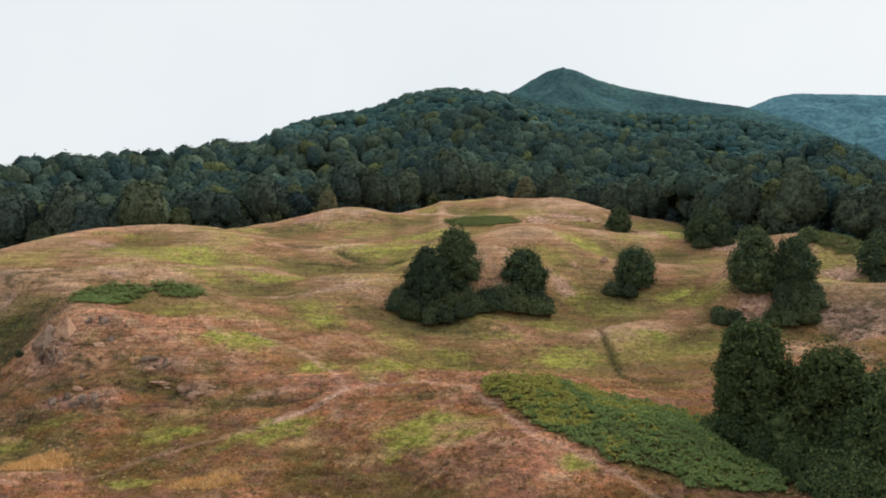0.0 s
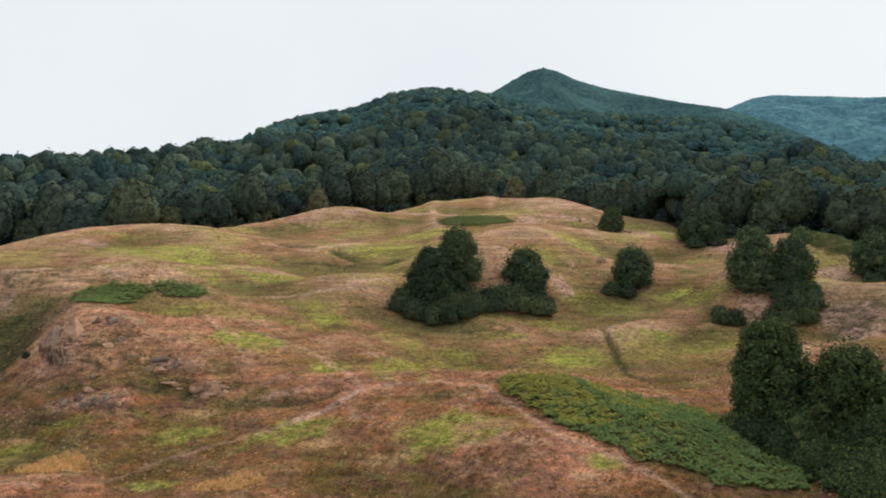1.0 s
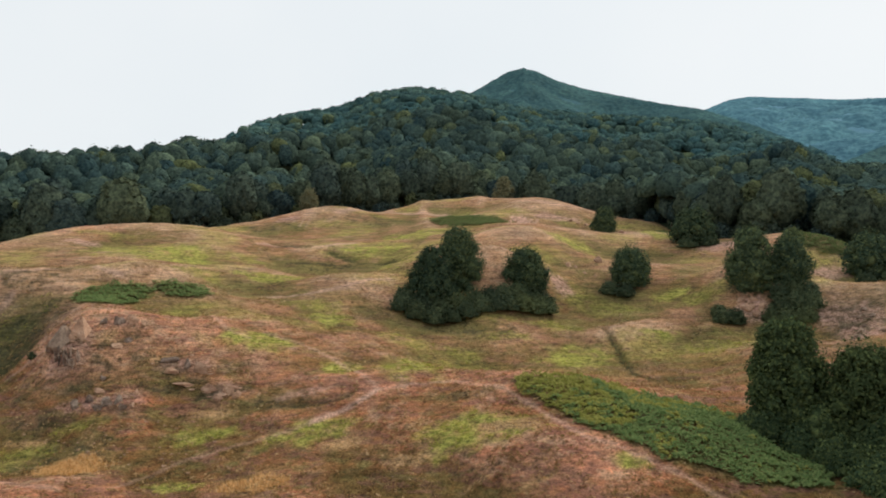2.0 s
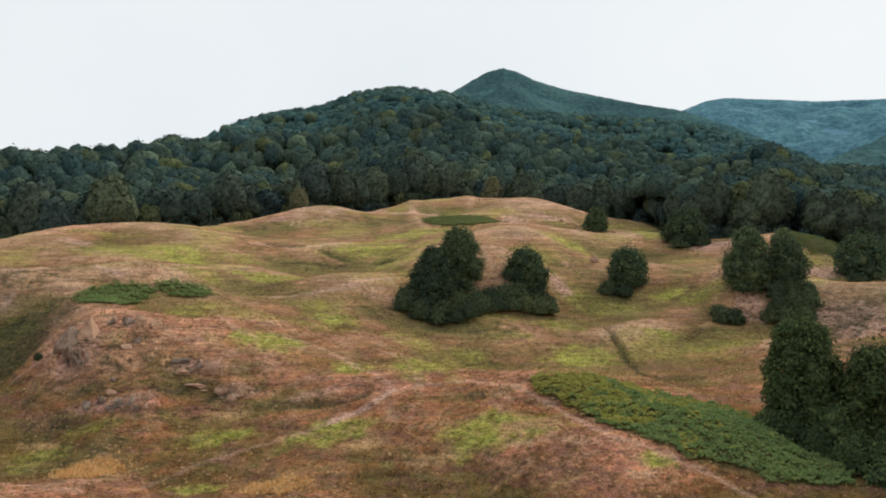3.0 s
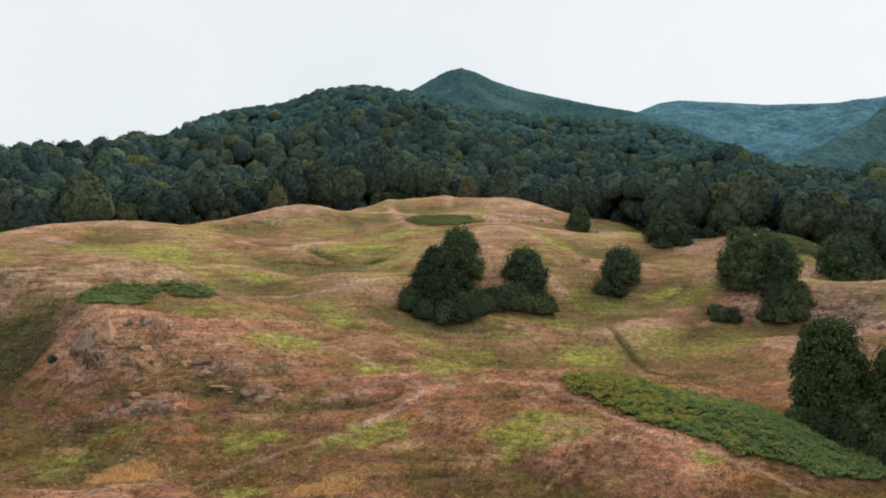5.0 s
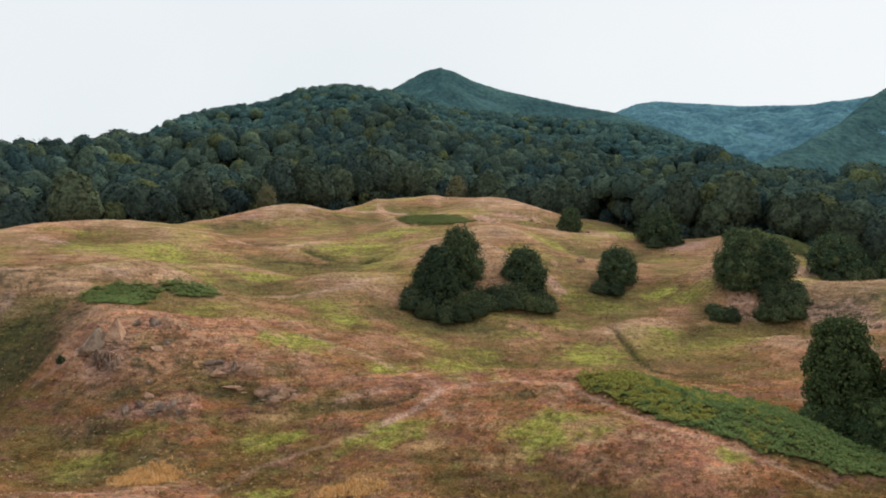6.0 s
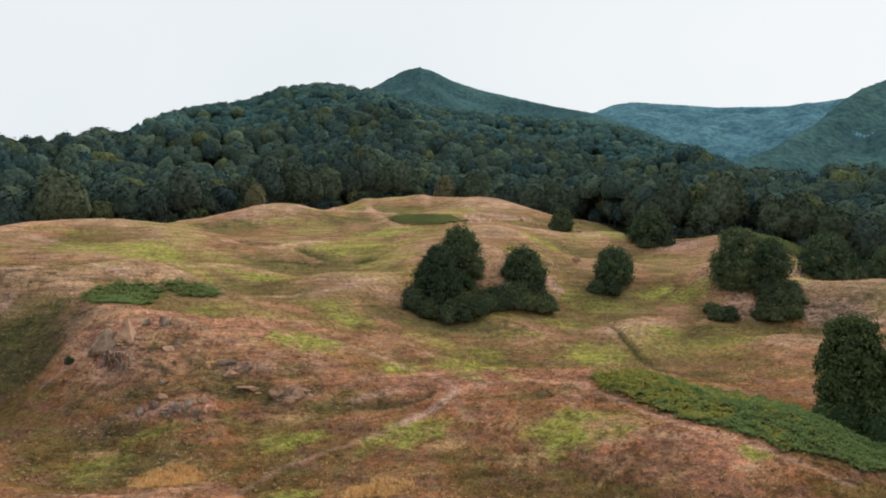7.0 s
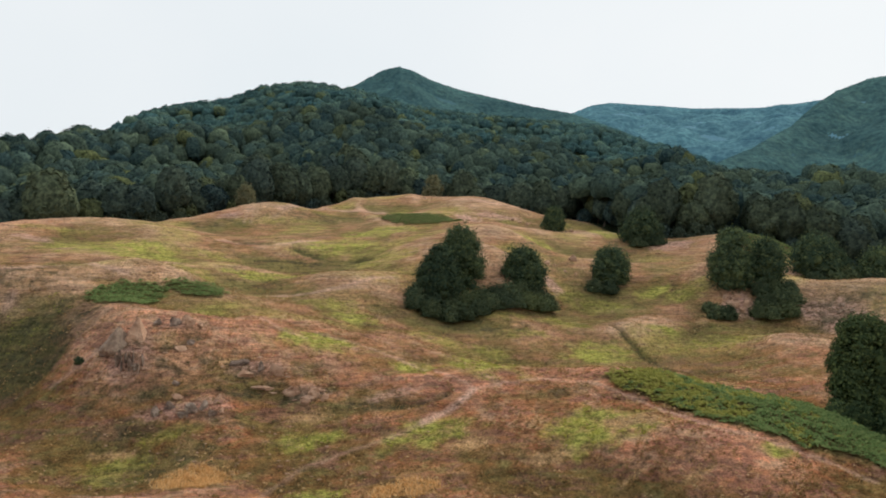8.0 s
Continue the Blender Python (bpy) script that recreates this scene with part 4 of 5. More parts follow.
for q, (bx, by, br, bh) in enumerate([(21.8, 63.7, 1.5, 1.7), (23.6, 61.9, 1.7, 1.8), (25.6, 60.1, 1.7, 1.8), (27.2, 58.3, 1.7, 1.9), (28.2, 56.1, 1.7, 1.8), (28.0, 53.3, 1.6, 1.5), (26.0, 63.3, 2.2, 3.2), (29.4, 59.3, 2.2, 3.2), (21.2, 65.5, 1.2, 1.3), (28.8, 51.1, 1.9, 2.2), (26.2, 57.5, 1.5, 1.7), (26.4, 55.1, 1.6, 1.9), (26.8, 52.7, 1.7, 2.0), (27.2, 50.5, 1.7, 2.0), (25.0, 51.5, 1.3, 1.3), (24.6, 59.7, 1.3, 1.3), (25.0, 57.7, 1.4, 1.4), (25.0, 55.3, 1.4, 1.4), (25.0, 53.3, 1.4, 1.4)]):
    thicket(bx, by, br, bh, "shaded bramble bush between bracken and trees", 3000, 0.12, seed=150 + q, material=LEAF_NEAR)
for q, (bx, by, br, bh) in enumerate([(53.2, 169.6, 2.4, 1.6), (57.4, 169.4, 2.4, 1.5), (73.2, 137.8, 2.1, 1.7), (76.4, 137.2, 2.1, 1.7), (80.5, 138.6, 2.2, 1.9), (84, 135.4, 2.4, 1.9)]):
    thicket(bx, by, br, bh, "low green bush below a broad tree", 1000, 0.24, seed=170 + q)
thicket(-43.2, 85.0, 0.55, 0.7, "small dark green bush on a rocky slope", 300, 0.1, 192)


# ---- woods on the hills ----
def billow(own, ball, lobes, tight=0.0):
    """A round crown of billowing lobes: the outer hull of one large ball and many smaller ones."""
    up = 1 - (np.arange(lobes) + 0.5) / lobes * 1.35
    a = np.arange(lobes) * 2.4 + own.uniform(-0.5, 0.5, lobes)
    flat = np.sqrt(np.clip(1 - up * up, 0, 1))
    hub = np.stack([flat * np.cos(a), flat * np.sin(a), up], -1) * own.uniform(0.52, 0.72, (lobes, 1))
    size = own.uniform(0.30, 0.46, lobes) * (1 - tight)
    d = ball[0] / np.linalg.norm(ball[0], axis=1, keepdims=True)
    along = d @ hub.T
    inside_sq = size ** 2 - ((hub ** 2).sum(1) - along ** 2)
    reach = np.where((inside_sq > 0) & (along > 0), along + np.sqrt(np.maximum(inside_sq, 0)), 0).max(1)
    return d * np.maximum(reach, 0.66)[:, None], hub, size


def build_woods(name, label, spacing, region, tall, wide, material, ball, lobes, flakes, flake_size, seed):
    """Closed canopy: one billowing crown a tree, with leaf sprays on the nearer ones."""
    rng = np.random.default_rng(seed)
    (x0, x1, y0, y1), keep = region
    gx, gy = np.meshgrid(np.arange(x0, x1, spacing), np.arange(y0, y1, spacing))
    x = (gx + rng.uniform(-0.6, 0.6, gx.shape) * spacing).ravel()
    y = (gy + rng.uniform(-0.6, 0.6, gx.shape) * spacing).ravel()
    ok = keep(x, y)
    x, y = x[ok], y[ok]
    z = smooth_ground(x, y)
    n = len(x)
    turn = rng.uniform(0, 2 * np.pi, n)
    c, s = np.cos(turn)[:, None], np.sin(turn)[:, None]
    h = tall * rng.uniform(0.86, 1.12, n)
    w = wide * rng.uniform(0.70, 1.35, n)
    deep = 0.36
    dome = ball[1][ball[0][ball[1]][:, :, 2].max(1) > -0.4]
    forms, faces = [], dome
    for q in range(14):
        own = np.random.default_rng(seed + q)
        v, hub, size = billow(own, ball, lobes)
        v = v * (1 + own.normal(size=(len(v), 1)) * 0.05)
        k = own.integers(0, lobes, flakes)
        d = own.normal(size=(flakes, 3)) + 0.9 * hub[k]
        d[:, 2] += 0.2
        d /= np.linalg.norm(d, axis=1, keepdims=True)
        nrm = d + 0.7 * hub[k] + own.normal(size=d.shape) * 0.22 + np.array([0, 0, 0.25])
        nrm /= np.linalg.norm(nrm, axis=1, keepdims=True)
        fv, ff = sprays(own, hub[k] + d * size[k][:, None] * own.uniform(0.96, 1.14, (flakes, 1)), nrm, flake_size / wide)
        faces = np.concatenate([dome, ff + len(v)])
        v = np.concatenate([v, fv])
        forms.append(v)
    base = np.array(forms)[rng.integers(0, 14, n)]
    bx, by, bz = base[..., 0], base[..., 1], base[..., 2]
    v = np.stack([x[:, None] + (bx * c - by * s) * w[:, None], y[:, None] + (bx * s + by * c) * w[:, None], z[:, None] + h[:, None] * (1 - deep + deep * bz)], -1)
    nv = v.shape[1]
    f = (faces[None] + np.arange(n)[:, None, None] * nv).reshape(-1, 3)
    tint = np.repeat(rng.random(n), nv)
    me = mesh_of(name, v.reshape(-1, 3), f, material)
    me.polygons.foreach_set("use_smooth", np.tile(np.arange(len(faces)) < len(dome), n))
    floats(me, "tint", tint)
    tagged(new(name, me), label, "woods", "", "stuff")


# ---- wood edge: single trees ----
def woodland_crown(rng, tall, wide, low, leaves, size):
    """A full woodland crown: billowing masses from near the ground to a domed top, with leaf sprays over them."""
    v, hub, radii = billow(rng, ICO3, 62, 0.46)
    v *= 1 + rng.normal(size=(len(v), 1)) * 0.045
    half = (tall - low) / 2
    form = np.array([wide, wide, half])
    k = rng.integers(0, len(hub), leaves)
    d = rng.normal(size=(leaves, 3)) + 1.1 * hub[k]
    d /= np.linalg.norm(d, axis=1, keepdims=True)
    nrm = d + rng.normal(size=d.shape) * 0.45 + np.array([0, 0, 0.3])
    nrm /= np.linalg.norm(nrm, axis=1, keepdims=True)
    place = (hub[k] + d * radii[k][:, None] * rng.uniform(0.95, 1.25, (leaves, 1)))
    for p in (v, place):
        p[:, :2] *= (1 + 0.16 * np.clip(-p[:, 2:], 0, 1))
        p *= form
        p[:, 2] += low + half
    fv, ff = sprays(rng, place, nrm, size)
    me = mesh_of("crown", np.concatenate([v, fv]), np.concatenate([ICO3[1], ff + len(v)]), LEAF_WOOD)
    shade_round(me, len(ICO3[1]))
    return me


def build_wood_edge():
    rng = np.random.default_rng(5)
    kinds = []
    for q, (tall, wide) in enumerate([(17, 0.31), (15, 0.33), (18.5, 0.28), (16, 0.34), (13, 0.38), (17.5, 0.29), (11, 0.40), (19, 0.29), (15.5, 0.36), (12.5, 0.34)]):
        tree = tagged(new("woodland_tree"), ["dark green woodland tree in dense leaf at the meadow edge", "tall dark woodland tree with a rounded crown", "shaded woodland tree with leaves down to the ground"][q % 3], "tree", "trees along the edge of the wood")
        part("trunk", trunk_mesh(rng, tall, tall * 0.26, tall * 0.12, 0.28), tree)
        part("crown", woodland_crown(rng, tall, tall * wide * 1.12, -0.02 * tall, 1700, 0.46), tree)
        kinds.append(tree)
    spots = []
    for row in range(3):
        for x in np.arange(-128, 152, 5.6 + 0.6 * row):
            px_, off = x + rng.uniform(-1.3, 1.3), row * 7.0 + rng.uniform(-1.5, 2.8)
            y = float(np.interp(px_, EDGE_X, EDGE_Y)) + 3 + off
            if abs(np.interp(px_ + 1, EDGE_X, EDGE_Y) - np.interp(px_ - 1, EDGE_X, EDGE_Y)) > 6 and row % 2:
                continue
            spots.append((px_, y, row))
    for x, y in [(65, 190), (64.6, 198), (65, 206), (64.4, 214), (66, 222)]:
        spots.append((x, y, 0))
    for q, (x, y, row) in enumerate(spots):
        s = rng.uniform(0.74, 1.14) * (0.86 if x > 55 else 1.0)
        m = Matrix.Translation(at(x, y)) @ Matrix.Rotation(rng.uniform(0, 6.28), 4, "Z")
        if q < len(kinds):
            kinds[q].matrix_world = m
        else:
            ob = copy_thing(kinds[int(rng.integers(len(kinds)))], m)
            ob.scale = (s * rng.uniform(0.9, 1.15), s * rng.uniform(0.9, 1.15), s)
    shrubs = []
    for q in range(4):
        shrub = tagged(new("bush"), "dark leafy undergrowth bush at the foot of the wood", "bush", "undergrowth along the wood")
        part("crown", crown_mesh("crown", rng, [2.6, 3.4, 2.2, 4.2][q], [2.6, 2.4, 2.8, 2.3][q], -0.2, 420, 0.36, LEAF_WOOD, 14, 0.34, ICO1, 0.42), shrub)
        shrubs.append(shrub)
    for q, x in enumerate(np.arange(-120, 130, 3.3)):
        px_ = x + rng.uniform(-1, 1)
        m = Matrix.Translation(at(px_, float(np.interp(px_, EDGE_X, EDGE_Y)) - 1 + rng.uniform(-1.5, 1.5))) @ Matrix.Rotation(rng.uniform(0, 6.28), 4, "Z")
        if q < 4:
            shrubs[q].matrix_world = m
        else:
            copy_thing(shrubs[int(rng.integers(4))], m)


build_wood_edge()


def before(x, y, nodes):
    """How far a place lies before a ridge line, in metres; minus behind it."""
    far, top, beside = crest(x, y, nodes)
    return far - np.hypot(x, y) + 1e6 * (beside > 0)


def in_fan(x, y):
    return (np.arctan2(x, y) > radians(-38)) & (np.arctan2(x, y) < radians(46))


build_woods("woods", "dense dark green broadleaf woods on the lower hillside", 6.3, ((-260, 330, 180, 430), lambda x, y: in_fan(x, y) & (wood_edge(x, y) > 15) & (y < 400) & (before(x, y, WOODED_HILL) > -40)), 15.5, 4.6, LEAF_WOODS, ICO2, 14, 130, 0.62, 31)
build_woods("woods", "dense broadleaf woods on the upper hillside, haze in the leaf colour", 6.9, ((-330, 480, 390, 720), lambda x, y: in_fan(x, y) & (y >= 400) & (before(x, y, WOODED_HILL) > -40)), 12, 5.0, LEAF_WOODS_HAZED, ICO2, 10, 56, 0.80, 32)
def build_mountain_woods():
    """The closed canopy of the distant slopes: one uneven sheet of crowns for each mountain."""
    rng = np.random.default_rng(33)
    r = np.concatenate([np.arange(640, 1240, 3.6), np.arange(1240, 2080, 5.0)])
    a = np.radians(np.linspace(-12, 46, 620))
    A, R = np.meshgrid(a, r)
    A = A + rng.uniform(-0.3, 0.3, A.shape) * (a[1] - a[0])
    x, y = R * np.sin(A), R * np.cos(A)
    raised = CANOPY * (1 - np.clip((R - 690) / 60, 0, 1))
    z = smooth_ground(x, y) + raised + 2.0 + rng.uniform(-0.8, 0.8, x.shape) + 0.6 * waves(x, y, 16, 37)
    tint = np.clip(0.45 + 0.3 * waves(x, y, 60, 38) + rng.uniform(-0.4, 0.4, x.shape), 0, 0.96)
    n, m = x.shape
    i, j = np.meshgrid(np.arange(n - 1), np.arange(m - 1), indexing="ij")
    k = (i * m + j).ravel()
    faces = np.stack([k, k + 1, k + m + 1, k + m], -1)
    cx, cy = x.ravel()[k], y.ravel()[k]
    bearing, far = np.arctan2(cx, cy), np.hypot(cx, cy)
    behind_front = before(cx, cy, WOODED_HILL)
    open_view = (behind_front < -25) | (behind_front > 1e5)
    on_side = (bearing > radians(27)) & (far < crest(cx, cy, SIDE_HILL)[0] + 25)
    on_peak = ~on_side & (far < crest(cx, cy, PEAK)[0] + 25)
    for sel, label, material in ((on_peak, "woods covering the distant peak, blue haze in the leaf colour", LEAF_PEAK_HAZE), (on_side, "dark woods on the steep side hill, blue haze in the leaf colour", LEAF_PEAK_HAZE), (~on_peak & ~on_side, "hazy blue-green woods covering the far ridge", LEAF_FAR_HAZE)):
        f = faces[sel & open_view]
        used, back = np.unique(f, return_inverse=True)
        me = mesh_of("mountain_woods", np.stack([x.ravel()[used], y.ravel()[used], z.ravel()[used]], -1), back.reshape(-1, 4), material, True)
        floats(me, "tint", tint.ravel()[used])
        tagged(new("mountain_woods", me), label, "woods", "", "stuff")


build_mountain_woods()


# ---- bracken ----
def fronds(rng, x, y, n_each, length, lift):
    """Arching fronds round each root: a bent leaf of two halves drooping at the tip."""
    k = np.repeat(np.arange(len(x)), n_each)
    n = len(k)
    a = rng.uniform(0, 2 * np.pi, n)
    l = length * rng.uniform(0.6, 1.25, n)
    up = lift * rng.uniform(0.6, 1.2, n)
    root = np.stack([x[k], y[k], smooth_ground(x, y)[k]], -1)
    d = np.stack([np.cos(a), np.sin(a), 0 * a], -1)
    side = np.stack([-np.sin(a), np.cos(a), 0 * a], -1)
    z = np.array([0, 0, 1.0])
    p0 = root + z * (up * 0.7)[:, None]
    m = root + d * (l * 0.5)[:, None] + z * up[:, None]
    tip = root + d * l[:, None] + z * (up * rng.uniform(0.55, 0.95, n))[:, None]
    w = (l * 0.26)[:, None]
    lft, rgt = m + side * w - z * w * 0.35, m - side * w - z * w * 0.35
    v = np.stack([p0, lft, m, rgt, tip], 1).reshape(-1, 3)
    i = np.arange(n)[:, None] * 5
    f = np.concatenate([i + [0, 2, 1], i + [0, 3, 2], i + [1, 2, 4], i + [2, 3, 4]], 1).reshape(-1, 3)
    return v, f


def scatter(rng, outline, spacing):
    xs, ys = [p[0] for p in outline], [p[1] for p in outline]
    gx, gy = np.meshgrid(np.arange(min(xs) - 1, max(xs) + 1, spacing), np.arange(min(ys) - 1, max(ys) + 1, spacing))
    x = (gx + rng.uniform(-0.5, 0.5, gx.shape) * spacing).ravel()
    y = (gy + rng.uniform(-0.5, 0.5, gx.shape) * spacing).ravel()
    ok = inside(x + 0.5 * waves(x, y, 3, 41), y + 0.5 * waves(x, y, 3, 42), outline)
    return x[ok], y[ok]


rng = np.random.default_rng(8)
bx_, by_ = scatter(rng, BRACKEN, 0.25)
light = waves(bx_, by_, 5, 44) + 0.5 * waves(bx_, by_, 1.2, 48) + (by_ - 66) * 0.05 - (bx_ - 11) * 0.07 > 0.05
for sel, mat_, lab in ((light, FERN, "yellow-green bracken on the sunny part of the patch"), (~light, FERN_DEEP, "deep green waist-high bracken beside the trees")):
    hgt = 0.34 + 0.20 * waves(bx_[sel], by_[sel], 2.0, 45) + 0.10 * waves(bx_[sel], by_[sel], 0.9, 49)
    v, f = fronds(rng, bx_[sel], by_[sel], 6, 0.33, np.repeat(np.clip(hgt, 0.12, 0.8), 6))
    tagged(new("bracken", mesh_of("bracken", v, f, mat_)), lab, "bracken", "", "stuff")
for outline in (BRACKEN_WEST, BRACKEN_WEST_END):
    bx_, by_ = scatter(rng, outline, 0.42)
    hgt = np.clip(0.34 + 0.16 * waves(bx_, by_, 2.5, 46), 0.2, 0.8)
    v, f = fronds(rng, bx_, by_, 6, 0.48, np.repeat(hgt, 6))
    tagged(new("bracken", mesh_of("bracken", v, f, FERN_DEEP)), "deep green bracken patch on the brow of a rocky mound", "bracken", "", "stuff")
for cx, cy, rx, ry in BRACKEN_FAR:
    x = rng.uniform(cx - rx, cx + rx, int(rx * ry * 16))
    y = rng.uniform(cy - ry, cy + ry, len(x))
    ok = np.hypot((x - cx) / rx, (y - cy) / ry) < 0.95 + 0.2 * waves(x, y, 4, 47)
    v, f = fronds(rng, x[ok], y[ok], 6, 0.6, 0.35)
    tagged(new("bracken", mesh_of("bracken", v, f, FERN_FAR)), "green bracken growing near the edge of the wood", "bracken", "", "stuff")


# ---- grass tufts ----
def blades(rng, x, y, n_each, tall, spread, width):
    """Upright narrow blades, one bent triangle pair each."""
    k = np.repeat(np.arange(len(x)), n_each)
    n = len(k)
    a = rng.uniform(0, 2 * np.pi, n)
    rx, ry = x[k] + rng.normal(size=n) * spread, y[k] + rng.normal(size=n) * spread
    root = np.stack([rx, ry, smooth_ground(x, y)[k] - 0.03], -1)
    h = np.asarray(tall) * rng.uniform(0.5, 1.3, n)
    side = np.stack([np.cos(a), np.sin(a), 0 * a], -1) * width
    lean = np.stack([rng.normal(size=n) * 0.3, rng.normal(size=n) * 0.3, np.ones(n)], -1)
    tip = root + lean * h[:, None]
    v = np.stack([root - side, root + side, tip], 1).reshape(-1, 3)
    i = np.arange(n)[:, None] * 3
    return v, i + np.array([[0, 1, 2]])


def meadow_points(rng, count, y0, y1):
    """Places spread over the open meadow, denser where it is near."""
    r = np.exp(rng.uniform(np.log(y0), np.log(y1), count))
    a = np.radians(rng.uniform(-36, 42, count))
    x, y = r * np.sin(a), r * np.cos(a)
    ok = wood_edge(x, y) < -2
    for outline in (BRACKEN, BRACKEN_WEST, BRACKEN_WEST_END):
        ok &= ~inside(x, y, outline)
    for nodes, width in PATHS:
        ok &= track(x, y, nodes, width * 1.2) < 0.3
    return x[ok], y[ok]


def patch_value(x, y, patches, seed):
    v = 0 * x
    for q, (cx, cy, rx, ry) in enumerate(patches):
        v = np.maximum(v, spot(x, y, cx, cy, rx, ry, q + seed))
    return v


x, y = meadow_points(rng, 60000, 46, 150)
clump = waves(x, y, 1.6, 81) + 0.7 * waves(x, y, 6, 82) > 0.1
x, y = x[clump], y[clump]
lushness = patch_value(x, y, GREEN + GREEN_B, 0)
strawness = patch_value(x, y, GOLD, 60)
soilness = patch_value(x, y, SOIL, 90)
sel = (lushness < 0.4) & (strawness < 0.5) & (soilness < 0.5)
v, f = blades(rng, x[sel], y[sel], 4, 0.18, 0.14, 0.04)
tagged(new("dry_grass", mesh_of("dry_grass", v, f, DRY)), "short brown and tan dry grass tufts over the meadow", "grass", "", "stuff")
sel = (lushness >= 0.4) & (strawness < 0.5)
v, f = blades(rng, x[sel], y[sel], 4, 0.16, 0.16, 0.045)
tagged(new("green_grass", mesh_of("green_grass", v, f, LUSH)), "short fresh green grass in the damper hollows", "grass", "", "stuff")
x, y = meadow_points(rng, 26000, 46, 135)
keep = waves(x, y, 2.4, 85) + 0.8 * waves(x, y, 9, 86) > 0.35
v, f = fronds(rng, x[keep], y[keep], 6, 0.20, 0.20)
tagged(new("tussocks", mesh_of("tussocks", v, f, TUSSOCK)), "brown and olive grass tussocks dotted over the slope", "grass", "", "stuff")
x, y = meadow_points(rng, 16000, 46, 120)
keep = waves(x, y, 2.0, 87) + 0.8 * waves(x, y, 11, 88) > 0.45
v, f = fronds(rng, x[keep], y[keep], 6, 0.17, 0.20)
tagged(new("tussocks", mesh_of("tussocks", v, f, PALE_TUSSOCK)), "bleached pale grass tussocks on the drier ground", "grass", "", "stuff")
wx, wy = [], []
for cx, cy, rx, ry in SCRUB:
    n = int(rx * ry * 14)
    px_, py_ = rng.uniform(cx - rx, cx + rx, n), rng.uniform(cy - ry, cy + ry, n)
    ok = (np.hypot((px_ - cx) / rx, (py_ - cy) / ry) < 1) & (waves(px_, py_, 2.6, 83) + 0.6 * waves(px_, py_, 7, 84) > 0.35)
    wx.append(px_[ok]), wy.append(py_[ok])
v, f = fronds(rng, np.concatenate(wx), np.concatenate(wy), 5, 0.2, 0.14)
tagged(new("weeds", mesh_of("weeds", v, f, WEED)), "low dark green weeds among dry grass and rocks", "weeds", "", "stuff")
gx_, gy_, gh_ = [], [], []
for q, (cx, cy, rx, ry) in enumerate(GOLD):
    n = int(rx * ry * (300 if q < 2 else 60))
    px_, py_ = rng.uniform(cx - rx * 1.3, cx + rx * 1.3, n), rng.uniform(cy - ry * 1.3, cy + ry * 1.3, n)
    ok = spot(px_, py_, cx, cy, rx, ry, q + 60) > rng.uniform(0.1, 0.9, n)
    gx_.append(px_[ok]), gy_.append(py_[ok]), gh_.append(np.full(ok.sum(), 0.34 if q == 0 else 0.26 if q == 1 else 0.12))
gx_, gy_ = np.concatenate(gx_), np.concatenate(gy_)
v, f = blades(rng, gx_, gy_, 4, np.repeat(np.concatenate(gh_), 4), 0.10, 0.034)
tagged(new("tall_grass", mesh_of("tall_grass", v, f, STRAW)), "tall golden straw-coloured grass standing in clumps", "grass", "", "stuff")


# ---- rocks ----
wedge(-38.0, 83.8, 1.3, 1.2, 1.5, ROCK_TAN, "tan pointed rock split from its neighbour by a crack", 0.12, 201)
wedge(-39.6, 83.5, 1.8, 1.2, 1.55, ROCK_GREY, "grey-brown pointed rock leaning against a tan rock", -0.12, 202)
boulder(-40.6, 83.6, 0.9, 0.8, 0.7, ROCK_GREY, "low grey weathered rock beside a pointed rock", 0.44, 2.0, 206, 0.3, 12)
for q in range(10):
    boulder(-39.3 + 0.24 * q + 0.1 * math.sin(q * 5.1), 81.3 - 0.1 * q + 0.35 * math.sin(q * 2.3), 0.26 + 0.09 * math.sin(q * 1.9), 0.55, 1.15 + 0.4 * math.sin(q * 1.4 + 0.6), ROCK_DARK if q % 4 else ROCK_GREY, "rough grey upright slab of a furrowed rock face", 0.44, 0.25 * math.sin(q * 1.1), 225 + q, 0.10, 18, lean=0.3 + 0.12 * math.sin(q * 2.0))
LEDGE_EAST = [(-33.7, 85.5, 1.02, 0.79, 1), (-34.8, 85.1, 0.68, 0.68, 0), (-36.5, 85.7, 0.57, 0.57, 0), (-32.5, 85.6, 0.34, 0.45, 1), (-33.3, 83.2, 0.55, 0.44, 0), (-34.0, 82.3, 0.76, 0.33, 1), (-28.4, 80.2, 1.05, 0.63, 1), (-25.6, 80.0, 0.95, 0.84, 1), (-26.9, 80.6, 0.42, 0.85, 0), (-28.9, 81.8, 1.08, 0.54, 0), (-24.1, 77.9, 1.02, 0.82, 1), (-22.4, 77.3, 0.71, 1.12, 1), (-21.4, 76.7, 0.6, 0.5, 1)]
LEDGE_WEST = [(-23.1, 76.4, 0.7, 0.4, 1), (-34.1, 78.7, 0.52, 0.52, 0), (-33.8, 77.1, 0.61, 0.51, 1), (-35.4, 75.7, 0.7, 0.9, 0), (-34.4, 76.2, 0.7, 0.6, 0), (-32.4, 75.1, 0.79, 0.79, 0), (-31.5, 75.2, 0.49, 0.59, 0), (-30.8, 74.2, 0.58, 0.58, 0), (-30.1, 74.5, 0.39, 0.49, 1), (-33.1, 74.7, 0.59, 0.59, 0), (-30.3, 76.4, 0.4, 0.4, 1), (-26.5, 78.6, 1.34, 0.31, 1), (-23.0, 77.0, 1.21, 0.3, 1)]
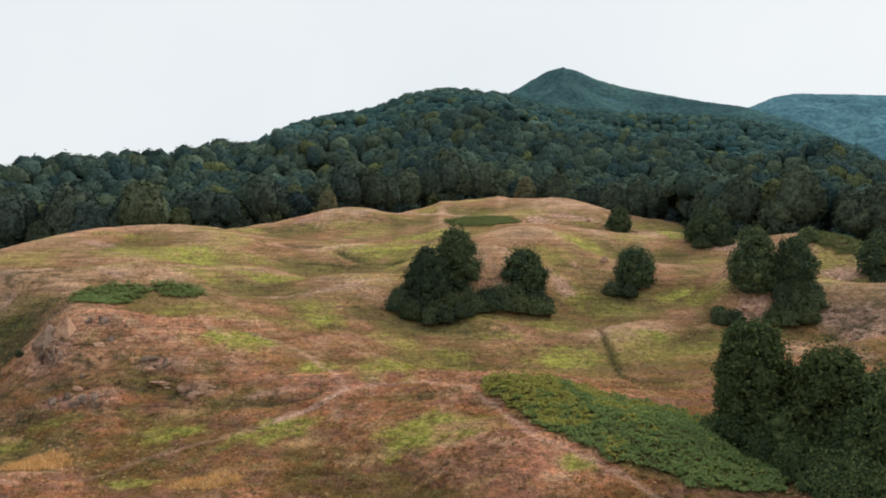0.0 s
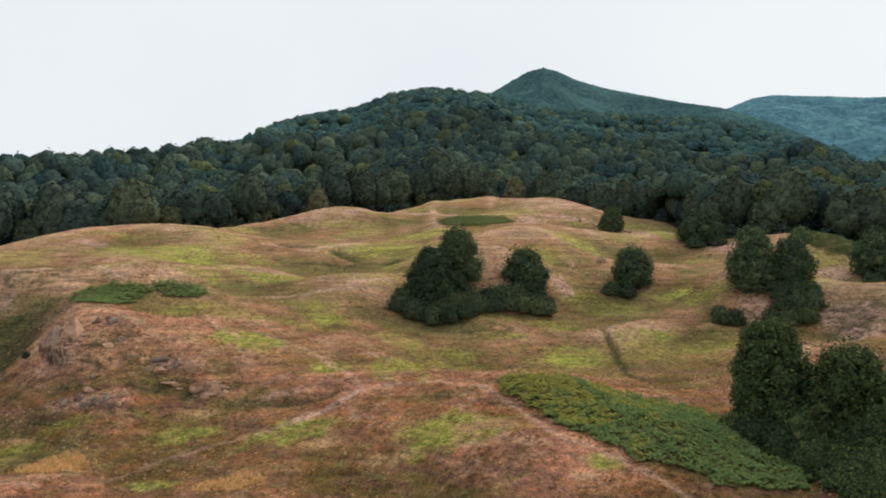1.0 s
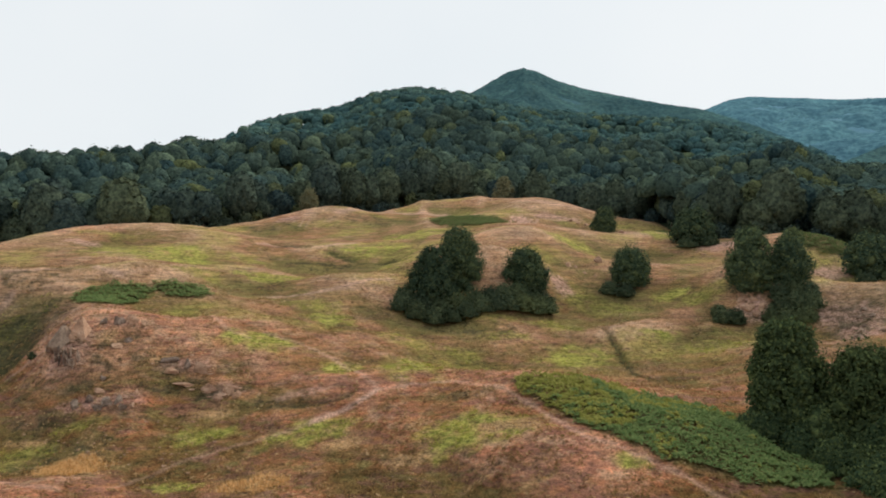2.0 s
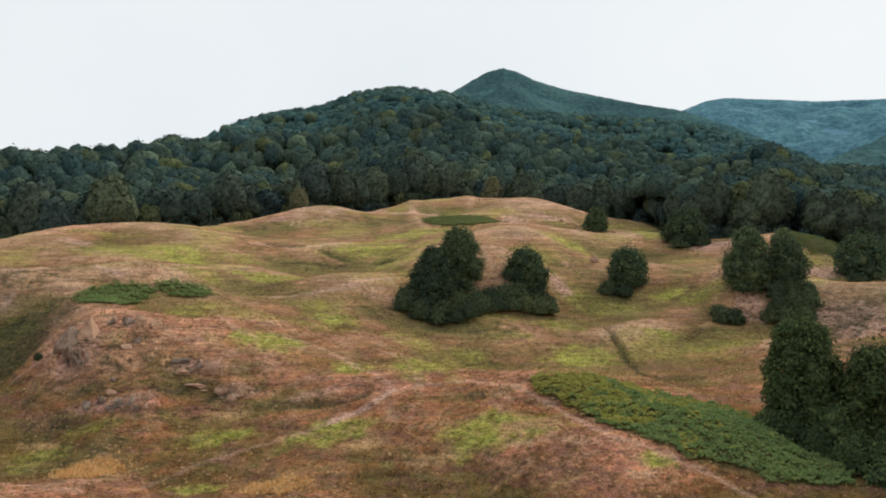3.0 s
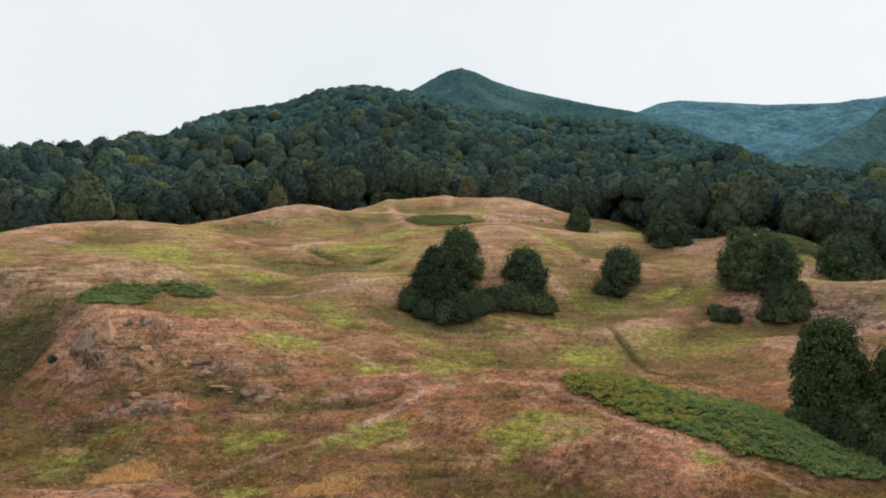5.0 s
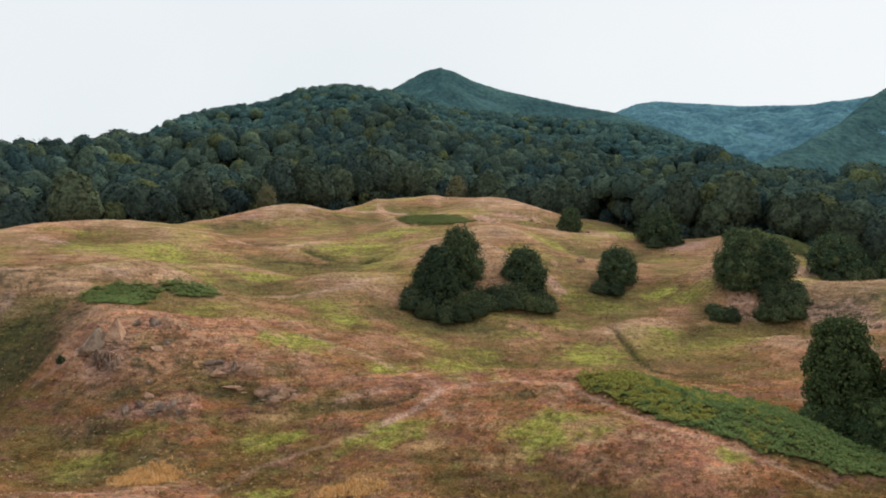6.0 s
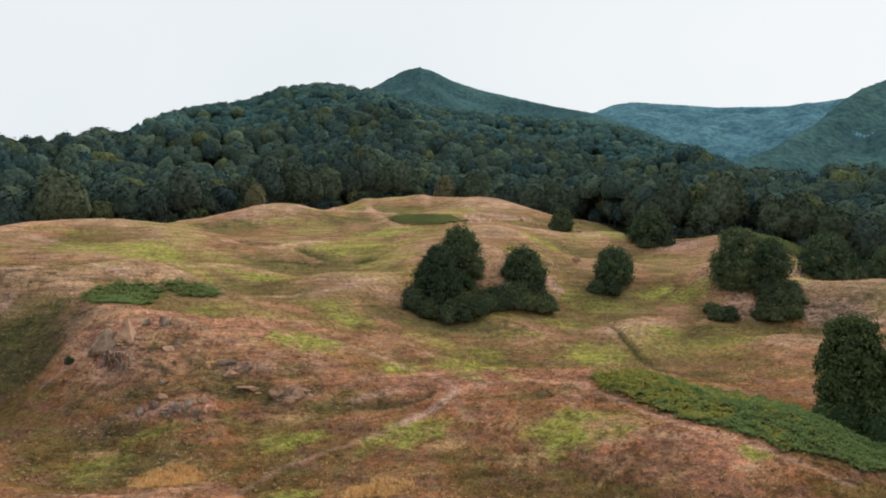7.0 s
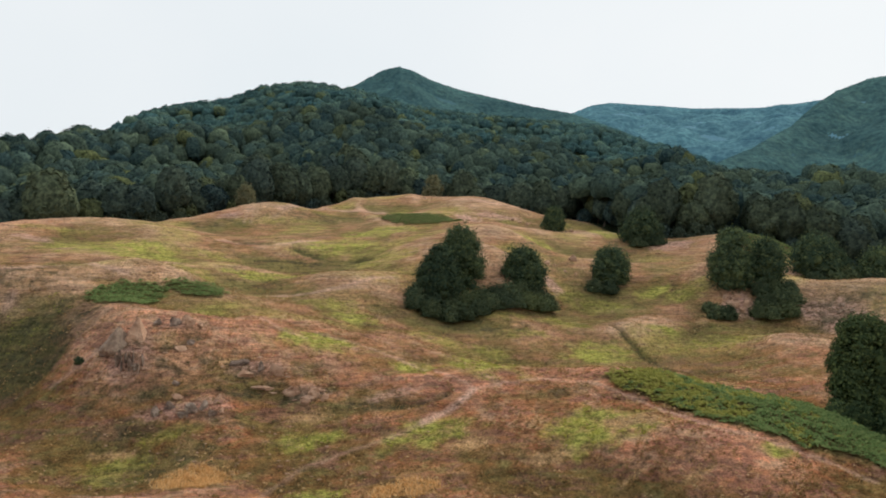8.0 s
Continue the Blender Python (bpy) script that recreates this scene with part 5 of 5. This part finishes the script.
for q, (rx, ry, sx, sz, tan) in enumerate(LEDGE_EAST + LEDGE_WEST):
    boulder(rx, ry, sx * 1.1, max(0.5 * sx, 0.35), sz * 1.0, ROCK_TAN if tan else ROCK_DARK, "flat tan rock ledge breaking through the turf" if tan else "grey rock half buried in dry grass", 0.42, 0.5 * math.sin(q * 1.7), 210 + q, 0.2, 16)
for q, (rx, ry, sx, sz) in enumerate([(28.0, 144.7, 1.1, 0.95), (22.3, 141.4, 1.0, 0.5), (23.4, 141.0, 0.6, 0.4), (42.4, 182, 1.1, 0.6),
                                      (17.4, 134, 0.7, 0.4), (36.8, 209, 1.0, 0.6), (38.4, 208, 0.9, 0.5), (40.2, 207.6, 0.9, 0.5), (18.4, 187.4, 0.9, 0.6), (19.4, 186.4, 0.6, 0.5), (19.2, 237, 0.6, 0.8), (24.5, 138.5, 0.6, 0.35), (26, 137.6, 0.5, 0.3), (53, 160.5, 0.8, 0.5)]):
    boulder(rx, ry, sx, sx * 0.8, sz, ROCK_TAN, "pale tan boulder lying in the meadow grass" if sx > 0.85 else "small pale stone in the short grass", 0.34, q * 2.1, 250 + q, 0.4, 13)
for q, (rx, ry, sx, sz) in enumerate([(42.9, 116.4, 1.2, 0.9), (43.4, 114.6, 1.0, 0.8), (44.6, 115.6, 0.9, 0.8), (42.6, 118.0, 0.8, 0.6), (44.4, 117.4, 0.7, 0.6), (41.2, 116.2, 0.6, 0.4), (41.8, 114.6, 0.5, 0.35), (54.1, 107.0, 0.9, 0.5), (55.4, 106.0, 0.8, 0.4), (55.3, 108.4, 0.7, 0.4), (52.4, 103.4, 0.8, 0.5), (51.2, 102.0, 0.9, 0.4), (49.6, 100.6, 0.7, 0.4), (48.0, 99.4, 0.6, 0.3), (53.4, 104.6, 0.6, 0.4), (52.6, 98.6, 1.0, 0.6)]):
    boulder(rx, ry, sx, sx * 0.8, sz, ROCK_TAN if q < 7 else ROCK_GREY, "tan-brown rock on the eroded slope of a knoll" if q < 7 else "grey-brown rock on the eroded slope of a knoll", 0.42, q * 1.3, 280 + q, 0.25, 13)


def build_scree():
    """Loose stones below the rocks and on the bare soil."""
    rng = np.random.default_rng(77)
    vs, fs, k = [], [], 0
    for cx, cy, rx, ry in SOIL + [(-33, 72, 9, 7), (-22, 70, 9, 6), (0, 80, 24, 14), (32, 150, 20, 20)]:
        for i in range(int(min(70, 5 * rx * ry) * (0.3 if cy > 95 else 1))):
            x, y = cx + rng.normal() * rx * 0.6, cy + rng.normal() * ry * 0.6
            s = rng.uniform(0.04, 0.13) * (1.6 if cy > 95 else 2.0 if ry < 2.7 and cx < -20 else 1)
            v = ICO1[0] * lumps(ICO1[0], rng, 0.3)[:, None] * s * np.array([rng.uniform(0.8, 2.0), 1, 0.5])
            vs.append(v + np.array([x, y, float(smooth_ground(x, y)) + s * 0.15])), fs.append(ICO1[1] + k)
            k += len(v)
    tagged(new("scree", mesh_of("scree", np.concatenate(vs), np.concatenate(fs), ROCK_TAN)), "small loose tan stones on bare soil", "stones", "", "stuff")


build_scree()
